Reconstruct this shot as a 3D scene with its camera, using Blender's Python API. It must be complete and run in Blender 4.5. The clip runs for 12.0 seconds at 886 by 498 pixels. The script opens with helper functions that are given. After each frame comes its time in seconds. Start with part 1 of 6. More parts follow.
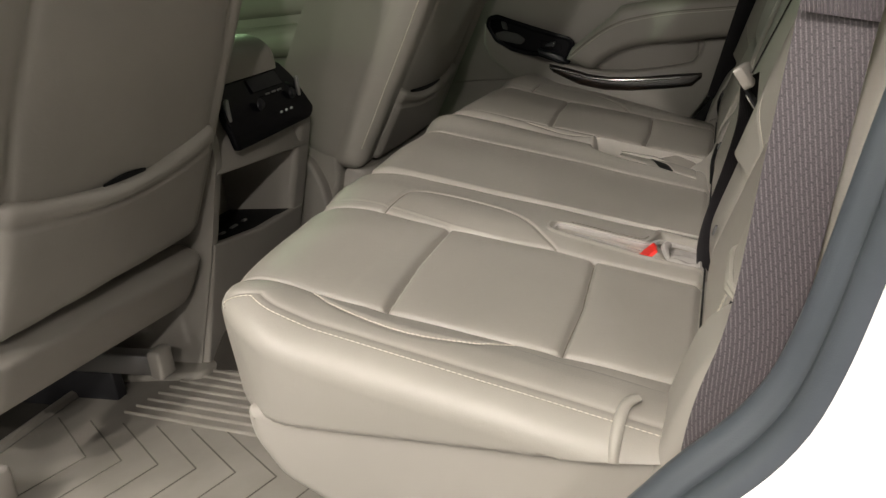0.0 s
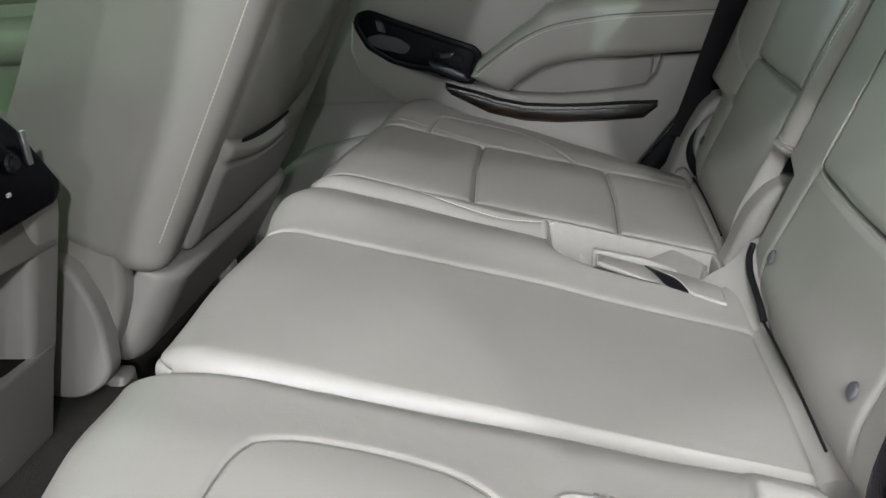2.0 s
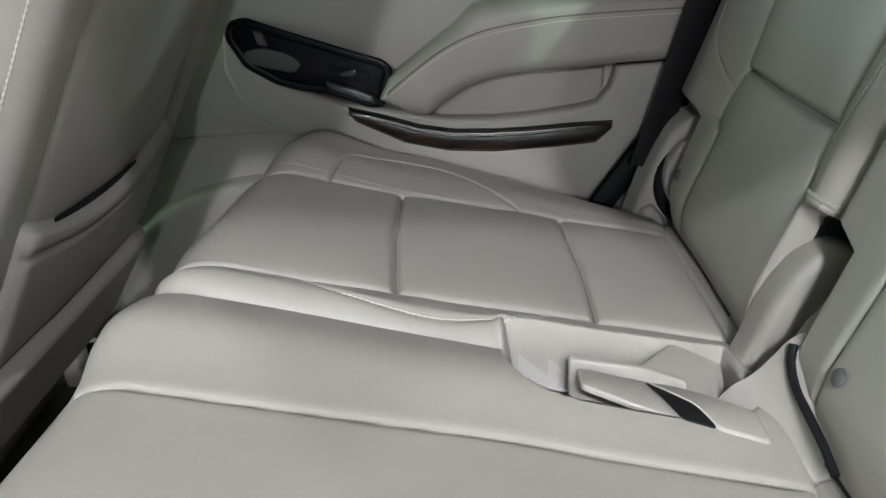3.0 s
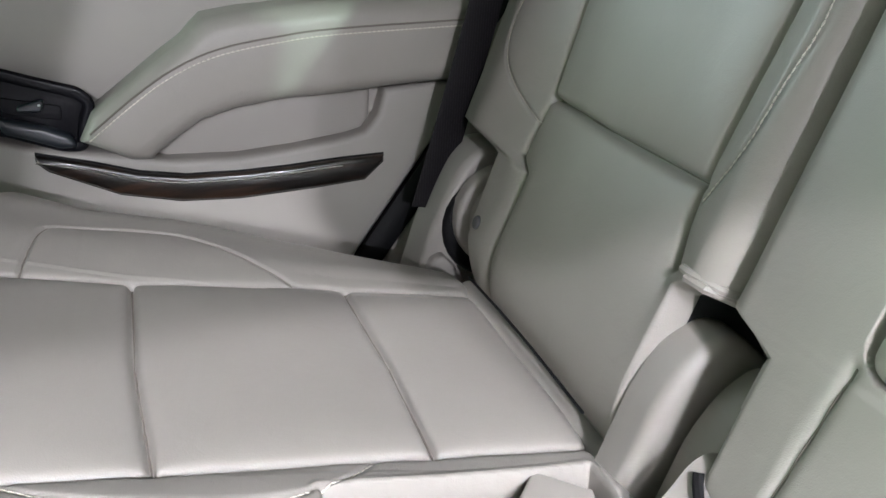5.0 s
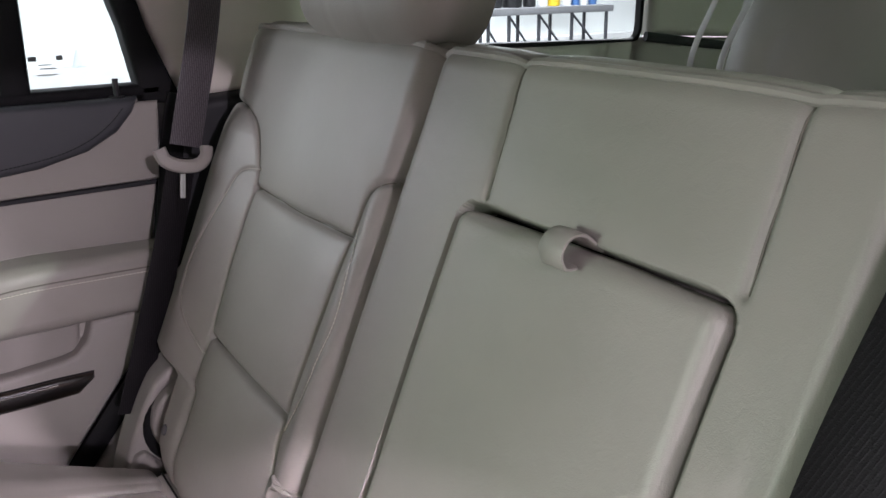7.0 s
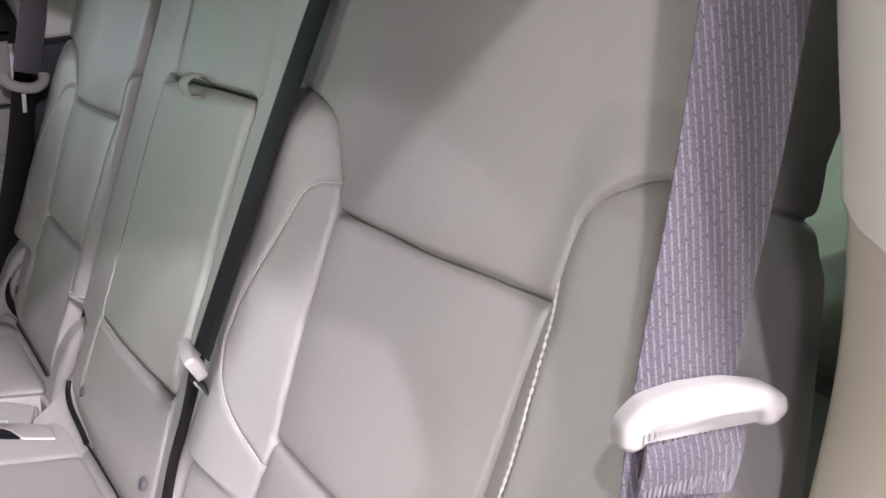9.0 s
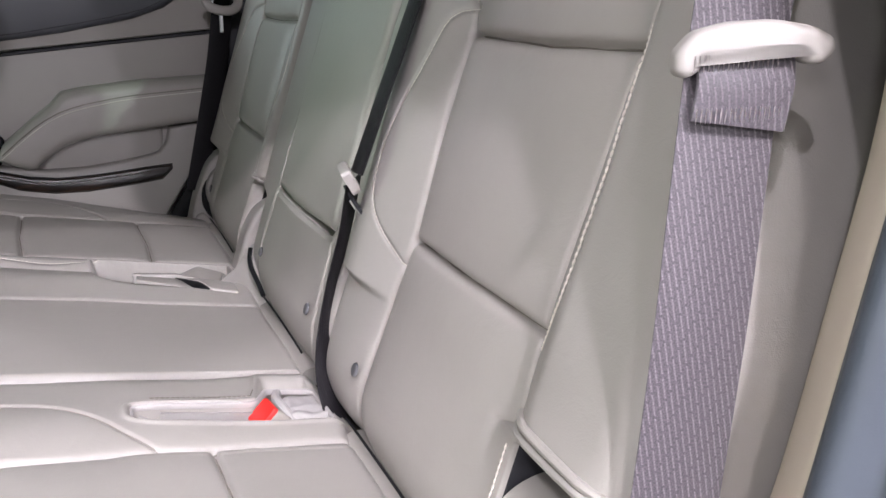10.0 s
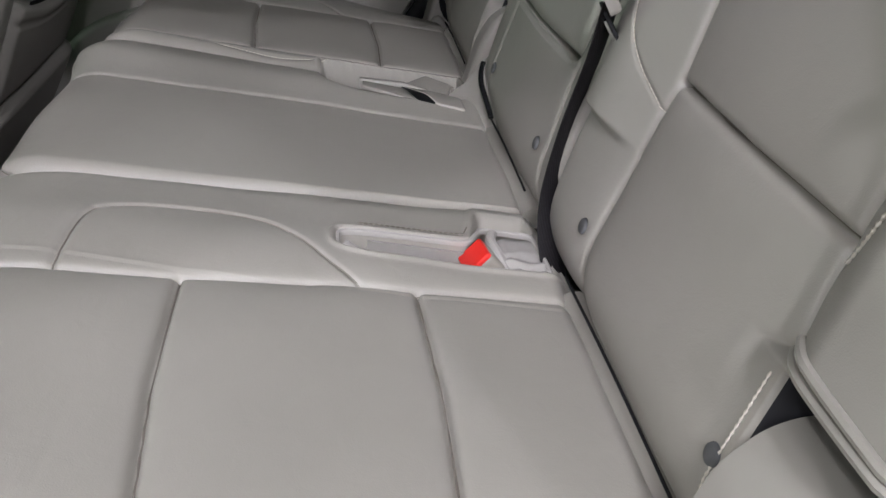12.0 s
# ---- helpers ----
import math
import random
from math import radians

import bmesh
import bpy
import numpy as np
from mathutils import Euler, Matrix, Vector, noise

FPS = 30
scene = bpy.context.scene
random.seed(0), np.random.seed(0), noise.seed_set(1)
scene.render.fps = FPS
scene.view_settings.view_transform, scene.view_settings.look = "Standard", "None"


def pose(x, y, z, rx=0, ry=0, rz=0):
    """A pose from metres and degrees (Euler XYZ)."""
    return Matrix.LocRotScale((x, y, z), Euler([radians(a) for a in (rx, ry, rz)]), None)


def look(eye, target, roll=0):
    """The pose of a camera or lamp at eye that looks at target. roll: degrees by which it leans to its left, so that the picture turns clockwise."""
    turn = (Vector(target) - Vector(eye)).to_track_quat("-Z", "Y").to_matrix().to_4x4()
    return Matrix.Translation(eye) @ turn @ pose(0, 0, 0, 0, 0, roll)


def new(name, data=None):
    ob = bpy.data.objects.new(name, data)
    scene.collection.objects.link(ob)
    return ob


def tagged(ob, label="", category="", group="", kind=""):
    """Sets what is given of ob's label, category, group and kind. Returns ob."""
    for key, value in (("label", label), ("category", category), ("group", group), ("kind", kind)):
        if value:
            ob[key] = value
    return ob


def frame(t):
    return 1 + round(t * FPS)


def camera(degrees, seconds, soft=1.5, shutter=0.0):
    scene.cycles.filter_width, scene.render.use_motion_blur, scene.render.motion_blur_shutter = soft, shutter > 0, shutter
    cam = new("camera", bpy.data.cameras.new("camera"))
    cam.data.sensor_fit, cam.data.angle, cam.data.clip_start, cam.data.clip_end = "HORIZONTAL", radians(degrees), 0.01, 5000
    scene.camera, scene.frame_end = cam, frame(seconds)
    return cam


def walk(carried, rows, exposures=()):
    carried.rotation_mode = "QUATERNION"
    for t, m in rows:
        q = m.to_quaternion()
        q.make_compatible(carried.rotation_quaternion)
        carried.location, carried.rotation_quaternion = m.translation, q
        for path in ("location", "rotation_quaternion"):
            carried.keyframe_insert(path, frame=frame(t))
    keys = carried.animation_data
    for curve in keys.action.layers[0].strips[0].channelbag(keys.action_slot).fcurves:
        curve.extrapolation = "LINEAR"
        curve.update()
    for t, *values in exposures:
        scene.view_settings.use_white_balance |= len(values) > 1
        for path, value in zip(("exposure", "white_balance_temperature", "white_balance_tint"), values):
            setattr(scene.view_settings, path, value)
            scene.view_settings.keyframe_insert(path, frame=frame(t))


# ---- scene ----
import collections

cam = camera(56.0, 12.0)
PATH = [
    (0, (0.528, -0.603, 0.618), (-0.126, 1.171, -0.035), -6.8),
    (0.5, (0.498, -0.496, 0.601), (-0.127, 1.286, -0.059), -6.5),
    (1, (0.424, -0.375, 0.611), (-0.164, 1.413, -0.067), -6.0),
    (1.5, (0.338, -0.198, 0.639), (-0.109, 1.618, -0.071), -4.8),
    (2, (0.31, 0.023, 0.613), (0.012, 1.857, -0.126), -4.5),
    (2.5, (0.294, 0.193, 0.605), (0.118, 2.032, -0.163), -5.6),
    (2.7, (0.285, 0.246, 0.602), (0.138, 2.087, -0.166), -5.6),
    (4.3, (0.24, 0.577, 0.591), (0.57, 2.363, -0.247), -1.7),
    (4.5, (0.236, 0.577, 0.587), (0.645, 2.344, -0.257), -1.7),
    (5, (0.239, 0.563, 0.601), (0.809, 2.284, -0.243), -1.6),
    (5.5, (0.238, 0.548, 0.662), (0.95, 2.214, -0.184), -1.0),
    (6, (0.233, 0.483, 0.756), (1.081, 2.103, -0.055), -1.4),
    (6.5, (0.262, 0.384, 0.816), (1.223, 1.987, 0.102), -0.8),
    (7, (0.3, 0.29, 0.826), (1.333, 1.883, 0.196), -0.7),
    (7.2, (0.326, 0.246, 0.812), (1.368, 1.844, 0.212), -0.9),
    (8.8, (0.361, -0.158, 0.767), (1.453, 1.393, 0.135), -1.9),
    (9, (0.353, -0.203, 0.761), (1.433, 1.353, 0.118), -2.2),
    (9.5, (0.328, -0.285, 0.7), (1.256, 1.367, 0.061), -3.8),
    (10, (0.319, -0.319, 0.636), (1.041, 1.435, 0.001), -4.5),
    (10.5, (0.299, -0.347, 0.605), (0.769, 1.433, -0.176), -5.0),
    (11, (0.298, -0.356, 0.595), (0.555, 1.405, -0.316), -5.5),
    (11.5, (0.307, -0.315, 0.603), (0.464, 1.422, -0.376), -4.6),
    (12, (0.343, -0.201, 0.614), (0.485, 1.524, -0.389), -4.3),
]
LIGHTNESS = [
    (0, 0.15, 7400, 3), (0.5, 0.3, 7100, 2), (1, 0.55, 6700, 3), (1.5, 0.85, 6300, 2), (2, 1.1, 6100, 1), (2.5, 1.2, 6200, 1),
    (4.5, 2.0, 6000, 3), (5.0, 2.05, 6100, 7), (5.5, 2.1, 6300, 14), (6.0, 2.15, 6300, 20), (6.5, 1.95, 6300, 25), (7, 1.6, 6400, 27), (9, 1.55, 6100, 18), (9.5, 1.35, 6200, 17), (10.5, 0.95, 6200, 11), (11, 0.6, 6250, 10), (12, 0.35, 6200, 6)]
walk(cam, [(t, look(eye, target, roll)) for t, eye, target, roll in PATH], LIGHTNESS)


# ---- light: unseen lamps added in a workshop hall ----
world = bpy.data.worlds.new("hall_air")
scene.world = world
world.use_nodes = True
world.node_tree.nodes["Background"].inputs[0].default_value = (0.9, 0.95, 1.0, 1)
world.node_tree.nodes["Background"].inputs[1].default_value = 0.02


def unseen_lamp(x, y, z, watts, color=(1.0, 0.94, 0.94), size=0.12):
    d = bpy.data.lights.new("unseen_lamp", "POINT")
    d.energy, d.color, d.shadow_soft_size = watts, color, size
    ob = new("unseen_lamp", d)
    ob.location = (x, y, z)
    return tagged(ob, "unseen point lamp added outside the car", "ceiling light", "hall lights")


COOL = (1.0, 0.95, 1.0)
GREENISH = (1.0, 1.0, 0.84)
# Unseen lamps, placed to match the shadow edges inside the car.
unseen_lamp(-1.0, -1.90, 3.1, 95, COOL, 0.05)
unseen_lamp(-0.3, -2.50, 3.1, 85, COOL, 0.05)
unseen_lamp(0.3, -3.12, 3.1, 300, COOL, 0.05)
unseen_lamp(0.84, -3.85, 3.1, 250, COOL, 0.05)
unseen_lamp(3.0, -4.9, 3.1, 310, COOL, 0.05)
unseen_lamp(-0.6, -7.6, 3.1, 330, COOL, 0.08)
unseen_lamp(2.16, -13.0, 3.0, 330, COOL, 0.12)
# Unseen fill lamps, added to brighten the seat backs and hall wall.
unseen_lamp(-2.6, 3.6, 2.2, 260, COOL, 1.0)
unseen_lamp(-4.4, -4.7, 2.7, 160, COOL, 0.5)
unseen_lamp(-7.5, 0.9, 1.9, 480, COOL, 1.0)
unseen_lamp(-3.5, -1.5, 1.6, 75, GREENISH, 0.5)
unseen_lamp(4.5, 5.5, 3.1, 420, COOL, 0.4)
unseen_lamp(5.0, 1.0, 3.1, 25, COOL, 0.8)


# ---- materials ----
def nodes_of(name):
    m = bpy.data.materials.new(name)
    m.use_nodes = True
    nt = m.node_tree
    return m, nt, nt.nodes["Principled BSDF"]


def add(nt, kind, **values):
    n = nt.nodes.new(kind)
    for k, v in values.items():
        n.inputs[k.replace("_", " ")].default_value = v
    return n


def surface(name, color, rough=0.5, metal=0.0, vary=0.10, coarse=7.0, grain=900.0, bump=0.15, depth=0.0004, coat=0.0, kind="noise", stretch=(1, 1, 1), rough_vary=0.08, spec=0.5, ripple=0.0):
    """A painted, moulded or woven surface: colour drifts at a coarse scale, a fine grain drives relief and gloss."""
    m, nt, b = nodes_of(name)
    co = nt.nodes.new("ShaderNodeTexCoord")
    mp = nt.nodes.new("ShaderNodeMapping")
    mp.inputs["Scale"].default_value = stretch
    nt.links.new(co.outputs["Object"], mp.inputs["Vector"])
    big = add(nt, "ShaderNodeTexNoise", Scale=coarse, Detail=4.0, Roughness=0.6)
    nt.links.new(mp.outputs[0], big.inputs["Vector"])
    if kind == "pebble":
        fine = add(nt, "ShaderNodeTexVoronoi", Scale=grain)
        fout = fine.outputs["Distance"]
    else:
        fine = add(nt, "ShaderNodeTexNoise", Scale=grain, Detail=3.0)
        fout = fine.outputs["Fac"]
    nt.links.new(mp.outputs[0], fine.inputs["Vector"])
    ramp = nt.nodes.new("ShaderNodeMapRange")
    ramp.inputs["From Min"].default_value, ramp.inputs["From Max"].default_value = 0.3, 0.7
    ramp.inputs["To Min"].default_value, ramp.inputs["To Max"].default_value = 1 - vary, 1 + vary
    nt.links.new(big.outputs["Fac"], ramp.inputs["Value"])
    mul = nt.nodes.new("ShaderNodeVectorMath")
    mul.operation = "SCALE"
    mul.inputs[0].default_value = color
    nt.links.new(ramp.outputs[0], mul.inputs["Scale"])
    nt.links.new(mul.outputs[0], b.inputs["Base Color"])
    rr = nt.nodes.new("ShaderNodeMapRange")
    rr.inputs["To Min"].default_value, rr.inputs["To Max"].default_value = max(0.02, rough - rough_vary), rough + rough_vary
    nt.links.new(big.outputs["Fac"], rr.inputs["Value"])
    nt.links.new(rr.outputs[0], b.inputs["Roughness"])
    b.inputs["Metallic"].default_value = metal
    b.inputs["Coat Weight"].default_value = coat
    b.inputs["Specular IOR Level"].default_value = spec
    b.inputs["Coat Roughness"].default_value = 0.08
    if ripple:
        rn = add(nt, "ShaderNodeTexNoise", Scale=42.0, Detail=5.0, Roughness=0.62, Distortion=0.8)
        nt.links.new(mp.outputs[0], rn.inputs["Vector"])
        rb = nt.nodes.new("ShaderNodeBump")
        rb.inputs["Strength"].default_value, rb.inputs["Distance"].default_value = ripple, 0.0022
        nt.links.new(rn.outputs["Fac"], rb.inputs["Height"])
    if bump:
        bp = nt.nodes.new("ShaderNodeBump")
        bp.inputs["Strength"].default_value, bp.inputs["Distance"].default_value = bump, depth
        nt.links.new(fout, bp.inputs["Height"])
        if ripple:
            nt.links.new(rb.outputs[0], bp.inputs["Normal"])
        nt.links.new(bp.outputs[0], b.inputs["Normal"])
    return m


def woven(name, color, dark, across=0.0033, along=0.0125, sheen=0.3):
    """Seat belt webbing: slanted threads in narrow ribs."""
    m, nt, b = nodes_of(name)
    uv = nt.nodes.new("ShaderNodeUVMap")
    sep = nt.nodes.new("ShaderNodeSeparateXYZ")
    nt.links.new(uv.outputs[0], sep.inputs[0])

    def math(op, a, c):
        n = nt.nodes.new("ShaderNodeMath")
        n.operation = op
        for i, v in enumerate((a, c)):
            if isinstance(v, (int, float)):
                n.inputs[i].default_value = v
            else:
                nt.links.new(v, n.inputs[i])
        return n.outputs[0]

    lean = math("SUBTRACT", math("MULTIPLY", sep.outputs["X"], 1 / across), math("MULTIPLY", sep.outputs["Y"], 1 / along))
    row = math("FLOOR", lean, 0.0)
    line = math("MAXIMUM", math("SUBTRACT", 1.0, math("MULTIPLY", math("ABSOLUTE", math("SUBTRACT", math("FRACT", lean, 0.0), 0.5), 0.0), 4.2)), 0.0)
    dash = math("FRACT", math("ADD", math("MULTIPLY", sep.outputs["Y"], 1 / along), math("MULTIPLY", row, 0.37)), 0.0)
    thread = math("MULTIPLY", line, math("GREATER_THAN", dash, 0.12))
    vec = nt.nodes.new("ShaderNodeCombineXYZ")
    nt.links.new(math("MULTIPLY", sep.outputs["X"], 1 / 0.0009), vec.inputs[0])
    nt.links.new(math("MULTIPLY", sep.outputs["Y"], 1 / 0.0011), vec.inputs[1])
    nz = add(nt, "ShaderNodeTexNoise", Scale=1.0, Detail=2.0)
    nt.links.new(vec.outputs[0], nz.inputs["Vector"])
    fleck = math("MAXIMUM", math("MULTIPLY", math("SUBTRACT", nz.outputs["Fac"], 0.35), 1.6), 0.0)
    h = math("MINIMUM", math("ADD", math("MULTIPLY", fleck, 0.50), math("MULTIPLY", thread, math("ADD", math("MULTIPLY", nz.outputs["Fac"], 0.7), 0.15))), 1.0)
    h2 = math("MULTIPLY", h, 0.9)
    mix = nt.nodes.new("ShaderNodeMix")
    mix.data_type = "RGBA"
    mix.inputs["A"].default_value, mix.inputs["B"].default_value = (*dark, 1), (*color, 1)
    nt.links.new(h2, mix.inputs["Factor"])
    nt.links.new(mix.outputs["Result"], b.inputs["Base Color"])
    b.inputs["Roughness"].default_value = 0.5
    b.inputs["Sheen Weight"].default_value = sheen
    b.inputs["Specular IOR Level"].default_value = 0.5 if sheen else 0.15
    bp = nt.nodes.new("ShaderNodeBump")
    bp.inputs["Strength"].default_value, bp.inputs["Distance"].default_value = 0.6, 0.0006
    nt.links.new(h, bp.inputs["Height"])
    nt.links.new(bp.outputs[0], b.inputs["Normal"])
    return m


def wood_material(name):
    m, nt, b = nodes_of(name)
    co = nt.nodes.new("ShaderNodeTexCoord")
    mp = nt.nodes.new("ShaderNodeMapping")
    mp.inputs["Scale"].default_value = (9, 60, 110)
    mp.inputs["Rotation"].default_value = (0, radians(6), 0)
    nt.links.new(co.outputs["Object"], mp.inputs["Vector"])
    nz = add(nt, "ShaderNodeTexNoise", Scale=1.0, Detail=6.0, Roughness=0.65, Distortion=0.6)
    nt.links.new(mp.outputs[0], nz.inputs["Vector"])
    cr = nt.nodes.new("ShaderNodeValToRGB")
    cr.color_ramp.elements[0].position, cr.color_ramp.elements[0].color = 0.48, (0.004, 0.003, 0.0025, 1)
    cr.color_ramp.elements[1].position, cr.color_ramp.elements[1].color = 0.82, (0.060, 0.030, 0.017, 1)
    nt.links.new(nz.outputs["Fac"], cr.inputs[0])
    nt.links.new(cr.outputs[0], b.inputs["Base Color"])
    b.inputs["Roughness"].default_value = 0.3
    b.inputs["Coat Weight"].default_value = 1.0
    b.inputs["Coat Roughness"].default_value = 0.05
    return m


def tinted_glass(name, tint):
    m, nt, b = nodes_of(name)
    nt.nodes.remove(b)
    out = nt.nodes["Material Output"]
    tr = nt.nodes.new("ShaderNodeBsdfTransparent")
    tr.inputs[0].default_value = (*tint, 1)
    gl = nt.nodes.new("ShaderNodeBsdfGlossy")
    gl.inputs["Roughness"].default_value = 0.02
    lw = nt.nodes.new("ShaderNodeLayerWeight")
    lw.inputs[0].default_value = 0.5
    fr = nt.nodes.new("ShaderNodeMath")
    fr.operation = "POWER"
    nt.links.new(lw.outputs["Facing"], fr.inputs[0])
    fr.inputs[1].default_value = 4.0
    mx = nt.nodes.new("ShaderNodeMixShader")
    nt.links.new(fr.outputs[0], mx.inputs[0])
    nt.links.new(tr.outputs[0], mx.inputs[1])
    nt.links.new(gl.outputs[0], mx.inputs[2])
    nt.links.new(mx.outputs[0], out.inputs[0])
    return m


LEATHER = surface("beige_leather", (0.315, 0.296, 0.268), 0.42, grain=1100, bump=0.25, depth=0.0003, kind="pebble", vary=0.06, coarse=5, rough_vary=0.09, ripple=0.22)
LEATHER_SMOOTH = surface("smooth_beige_leather", (0.33, 0.31, 0.282), 0.46, grain=700, bump=0.10, depth=0.0003, vary=0.05, coarse=9)
LINING = surface("slot_fabric", (0.37, 0.35, 0.335), 0.8, grain=1500, bump=0.4, vary=0.07, coarse=30)
PLASTIC = surface("beige_moulded_plastic", (0.315, 0.295, 0.27), 0.5, grain=1600, bump=0.18, depth=0.0003, vary=0.03)
PLASTIC_WARM = surface("tan_pillar_plastic", (0.55, 0.48, 0.385), 0.5, grain=1300, bump=0.2, depth=0.0003, vary=0.03)
CREAM = surface("cream_pillar_cloth", (0.74, 0.70, 0.62), 0.8, grain=1500, bump=0.3, vary=0.03)
# Charcoal of plastic parts, and of shade painted on wings and pillar wall.
DARK_PLASTIC_AND_SHADE = surface("charcoal_plastic_and_shade", (0.022, 0.022, 0.025), 0.5, grain=1400, bump=0.2, vary=0.1, spec=0.25)
DARK_PAD = surface("charcoal_leather_pad", (0.05, 0.052, 0.06), 0.42, grain=900, bump=0.25, kind="pebble", vary=0.06)
GLOSS_BLACK = surface("piano_black", (0.006, 0.006, 0.008), 0.22, grain=300, bump=0.0, coat=0.0, spec=0.10, vary=0.05, rough_vary=0.03)
RUBBER = surface("blue_grey_door_rubber", (0.062, 0.072, 0.088), 0.45, grain=900, bump=0.2, vary=0.08, coarse=20)
# Black of real rubber parts, and of shade painted in gaps and slots.
BLACK_RUBBER_AND_SHADE = surface("black_rubber_and_shade", (0.009, 0.009, 0.010), 0.6, grain=900, bump=0.2, vary=0.1, spec=0.15)
PAINT = surface("white_car_paint", (0.88, 0.88, 0.89), 0.25, grain=600, bump=0.0, coat=0.7, vary=0.01)
CARPET = surface("dark_beige_carpet", (0.045, 0.039, 0.033), 0.95, grain=700, bump=0.9, depth=0.002, vary=0.2, coarse=40)
MAT_RUBBER = surface("grey_beige_floor_liner", (0.25, 0.233, 0.21), 0.5, grain=500, bump=0.2, vary=0.1, coarse=12)
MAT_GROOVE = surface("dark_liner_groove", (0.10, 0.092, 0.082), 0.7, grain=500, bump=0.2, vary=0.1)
CHROME = surface("chrome", (0.85, 0.85, 0.86), 0.15, metal=1.0, bump=0.0, vary=0.02)
STEEL = surface("grey_steel", (0.45, 0.45, 0.46), 0.35, metal=1.0, grain=800, bump=0.1, vary=0.05)
RED = surface("red_buckle_plastic", (0.80, 0.025, 0.02), 0.4, grain=800, bump=0.05, vary=0.03)
# Taupe of dark stitches, and of shade painted along the seam bottoms.
SEAM_SHADE_AND_THREAD = surface("taupe_seam_shade_and_thread", (0.175, 0.155, 0.135), 0.8, grain=1500, bump=0.2, vary=0.1)
THREAD = surface("cream_thread", (0.64, 0.60, 0.53), 0.7, grain=2000, bump=0.3, vary=0.1)
BELT_NEAR = woven("mauve_grey_webbing", (0.22, 0.19, 0.208), (0.034, 0.028, 0.034))
# Dark grey centre belt; also paints shade on the far belt's lower run.
BELT_DARK_AND_SHADED = woven("dark_and_shaded_webbing", (0.026, 0.024, 0.027), (0.009, 0.008, 0.009), sheen=0.0)
WOOD = wood_material("dark_figured_wood")
HEADLINER = surface("headliner_cloth", (0.50, 0.475, 0.43), 0.9, grain=1500, bump=0.4, vary=0.03)
TINT = tinted_glass("green_tinted_glass", (0.50, 0.66, 0.50))
PALE = tinted_glass("faintly_tinted_glass", (0.68, 0.76, 0.73))
CLEAR = tinted_glass("pale_green_glass", (0.74, 0.90, 0.76))
HALL_GREY = surface("grey_hall_wall", (0.17, 0.173, 0.17), 0.7, grain=200, bump=0.2, vary=0.04, coarse=1)
HALL_WHITE = surface("white_hall_wall", (0.76, 0.78, 0.77), 0.7, grain=200, bump=0.2, vary=0.02, coarse=1)
CONCRETE = surface("painted_concrete", (0.11, 0.11, 0.109), 0.5, grain=60, bump=0.2, vary=0.12, coarse=1.5)
RACK_STEEL = surface("dark_rack_steel", (0.05, 0.05, 0.06), 0.5, bump=0.0, vary=0.1)
SHELF = surface("grey_shelf_board", (0.22, 0.22, 0.23), 0.6, bump=0.1, vary=0.1)
YELLOW = surface("yellow_bottle_plastic", (0.75, 0.52, 0.03), 0.4, bump=0.0, vary=0.05)
BOTTLE_WHITE = surface("white_bottle_plastic", (0.75, 0.75, 0.74), 0.4, bump=0.0, vary=0.05)
BOTTLE_BLACK = surface("black_bottle_plastic", (0.02, 0.02, 0.022), 0.4, bump=0.0, vary=0.05)
BOTTLE_BLUE = surface("blue_bottle_plastic", (0.05, 0.14, 0.35), 0.4, bump=0.0, vary=0.05)
PRINT = surface("pale_print", (0.62, 0.66, 0.66), 0.6, bump=0.0, vary=0.02)
LABEL_PRINT = surface("grey_print", (0.25, 0.28, 0.28), 0.6, bump=0.0, vary=0.02)


# ---- building helpers ----
def thing(name, at, label, category, group="", kind=""):
    ob = new(name)
    ob.empty_display_size = 0.05
    ob.location = at
    return tagged(ob, label, category, group, kind)


def place(name, me, material, parent=None, label=""):
    me.materials.append(material)
    ob = new(name, me)
    if parent is not None:
        ob.parent = parent
        if parent.parent is None:
            ob.matrix_parent_inverse = Matrix.Translation(-Vector(parent.location))
    if label:
        ob["label"] = label
    return ob


def part(name, bm, material, parent=None, label="", smooth=True):
    """Links a bmesh, in world metres, as one mesh object under a thing or a part."""
    me = bpy.data.meshes.new(name)
    bmesh.ops.recalc_face_normals(bm, faces=bm.faces[:])
    bm.to_mesh(me)
    bm.free()
    if smooth:
        if not any(p.use_smooth for p in me.polygons):
            for p in me.polygons:
                p.use_smooth = True
        me.set_sharp_from_angle(angle=radians(38))
    return place(name, me, material, parent, label)


def mesh_part(name, verts, faces, material, parent=None, label="", normals=None):
    me = bpy.data.meshes.new(name)
    me.from_pydata([tuple(v) for v in verts], [], [tuple(f) for f in faces])
    me.validate()
    for p in me.polygons:
        p.use_smooth = True
    if normals is not None and len(normals) == len(me.vertices):
        me.normals_split_custom_set_from_vertices([tuple(n) for n in normals])
    return place(name, me, material, parent, label)


def box(x0, x1, y0, y1, z0, z1, r=0.0, seg=3):
    bm = bmesh.new()
    bmesh.ops.create_cube(bm, size=1)
    for v in bm.verts:
        v.co = Vector(((x0 + x1) / 2 + v.co.x * (x1 - x0), (y0 + y1) / 2 + v.co.y * (y1 - y0), (z0 + z1) / 2 + v.co.z * (z1 - z0)))
    if r:
        bmesh.ops.bevel(bm, geom=bm.edges[:], offset=r, segments=seg, affect="EDGES", profile=0.5)
    return bm


def moved(bm, m):
    bmesh.ops.transform(bm, matrix=m, verts=bm.verts[:])
    return bm


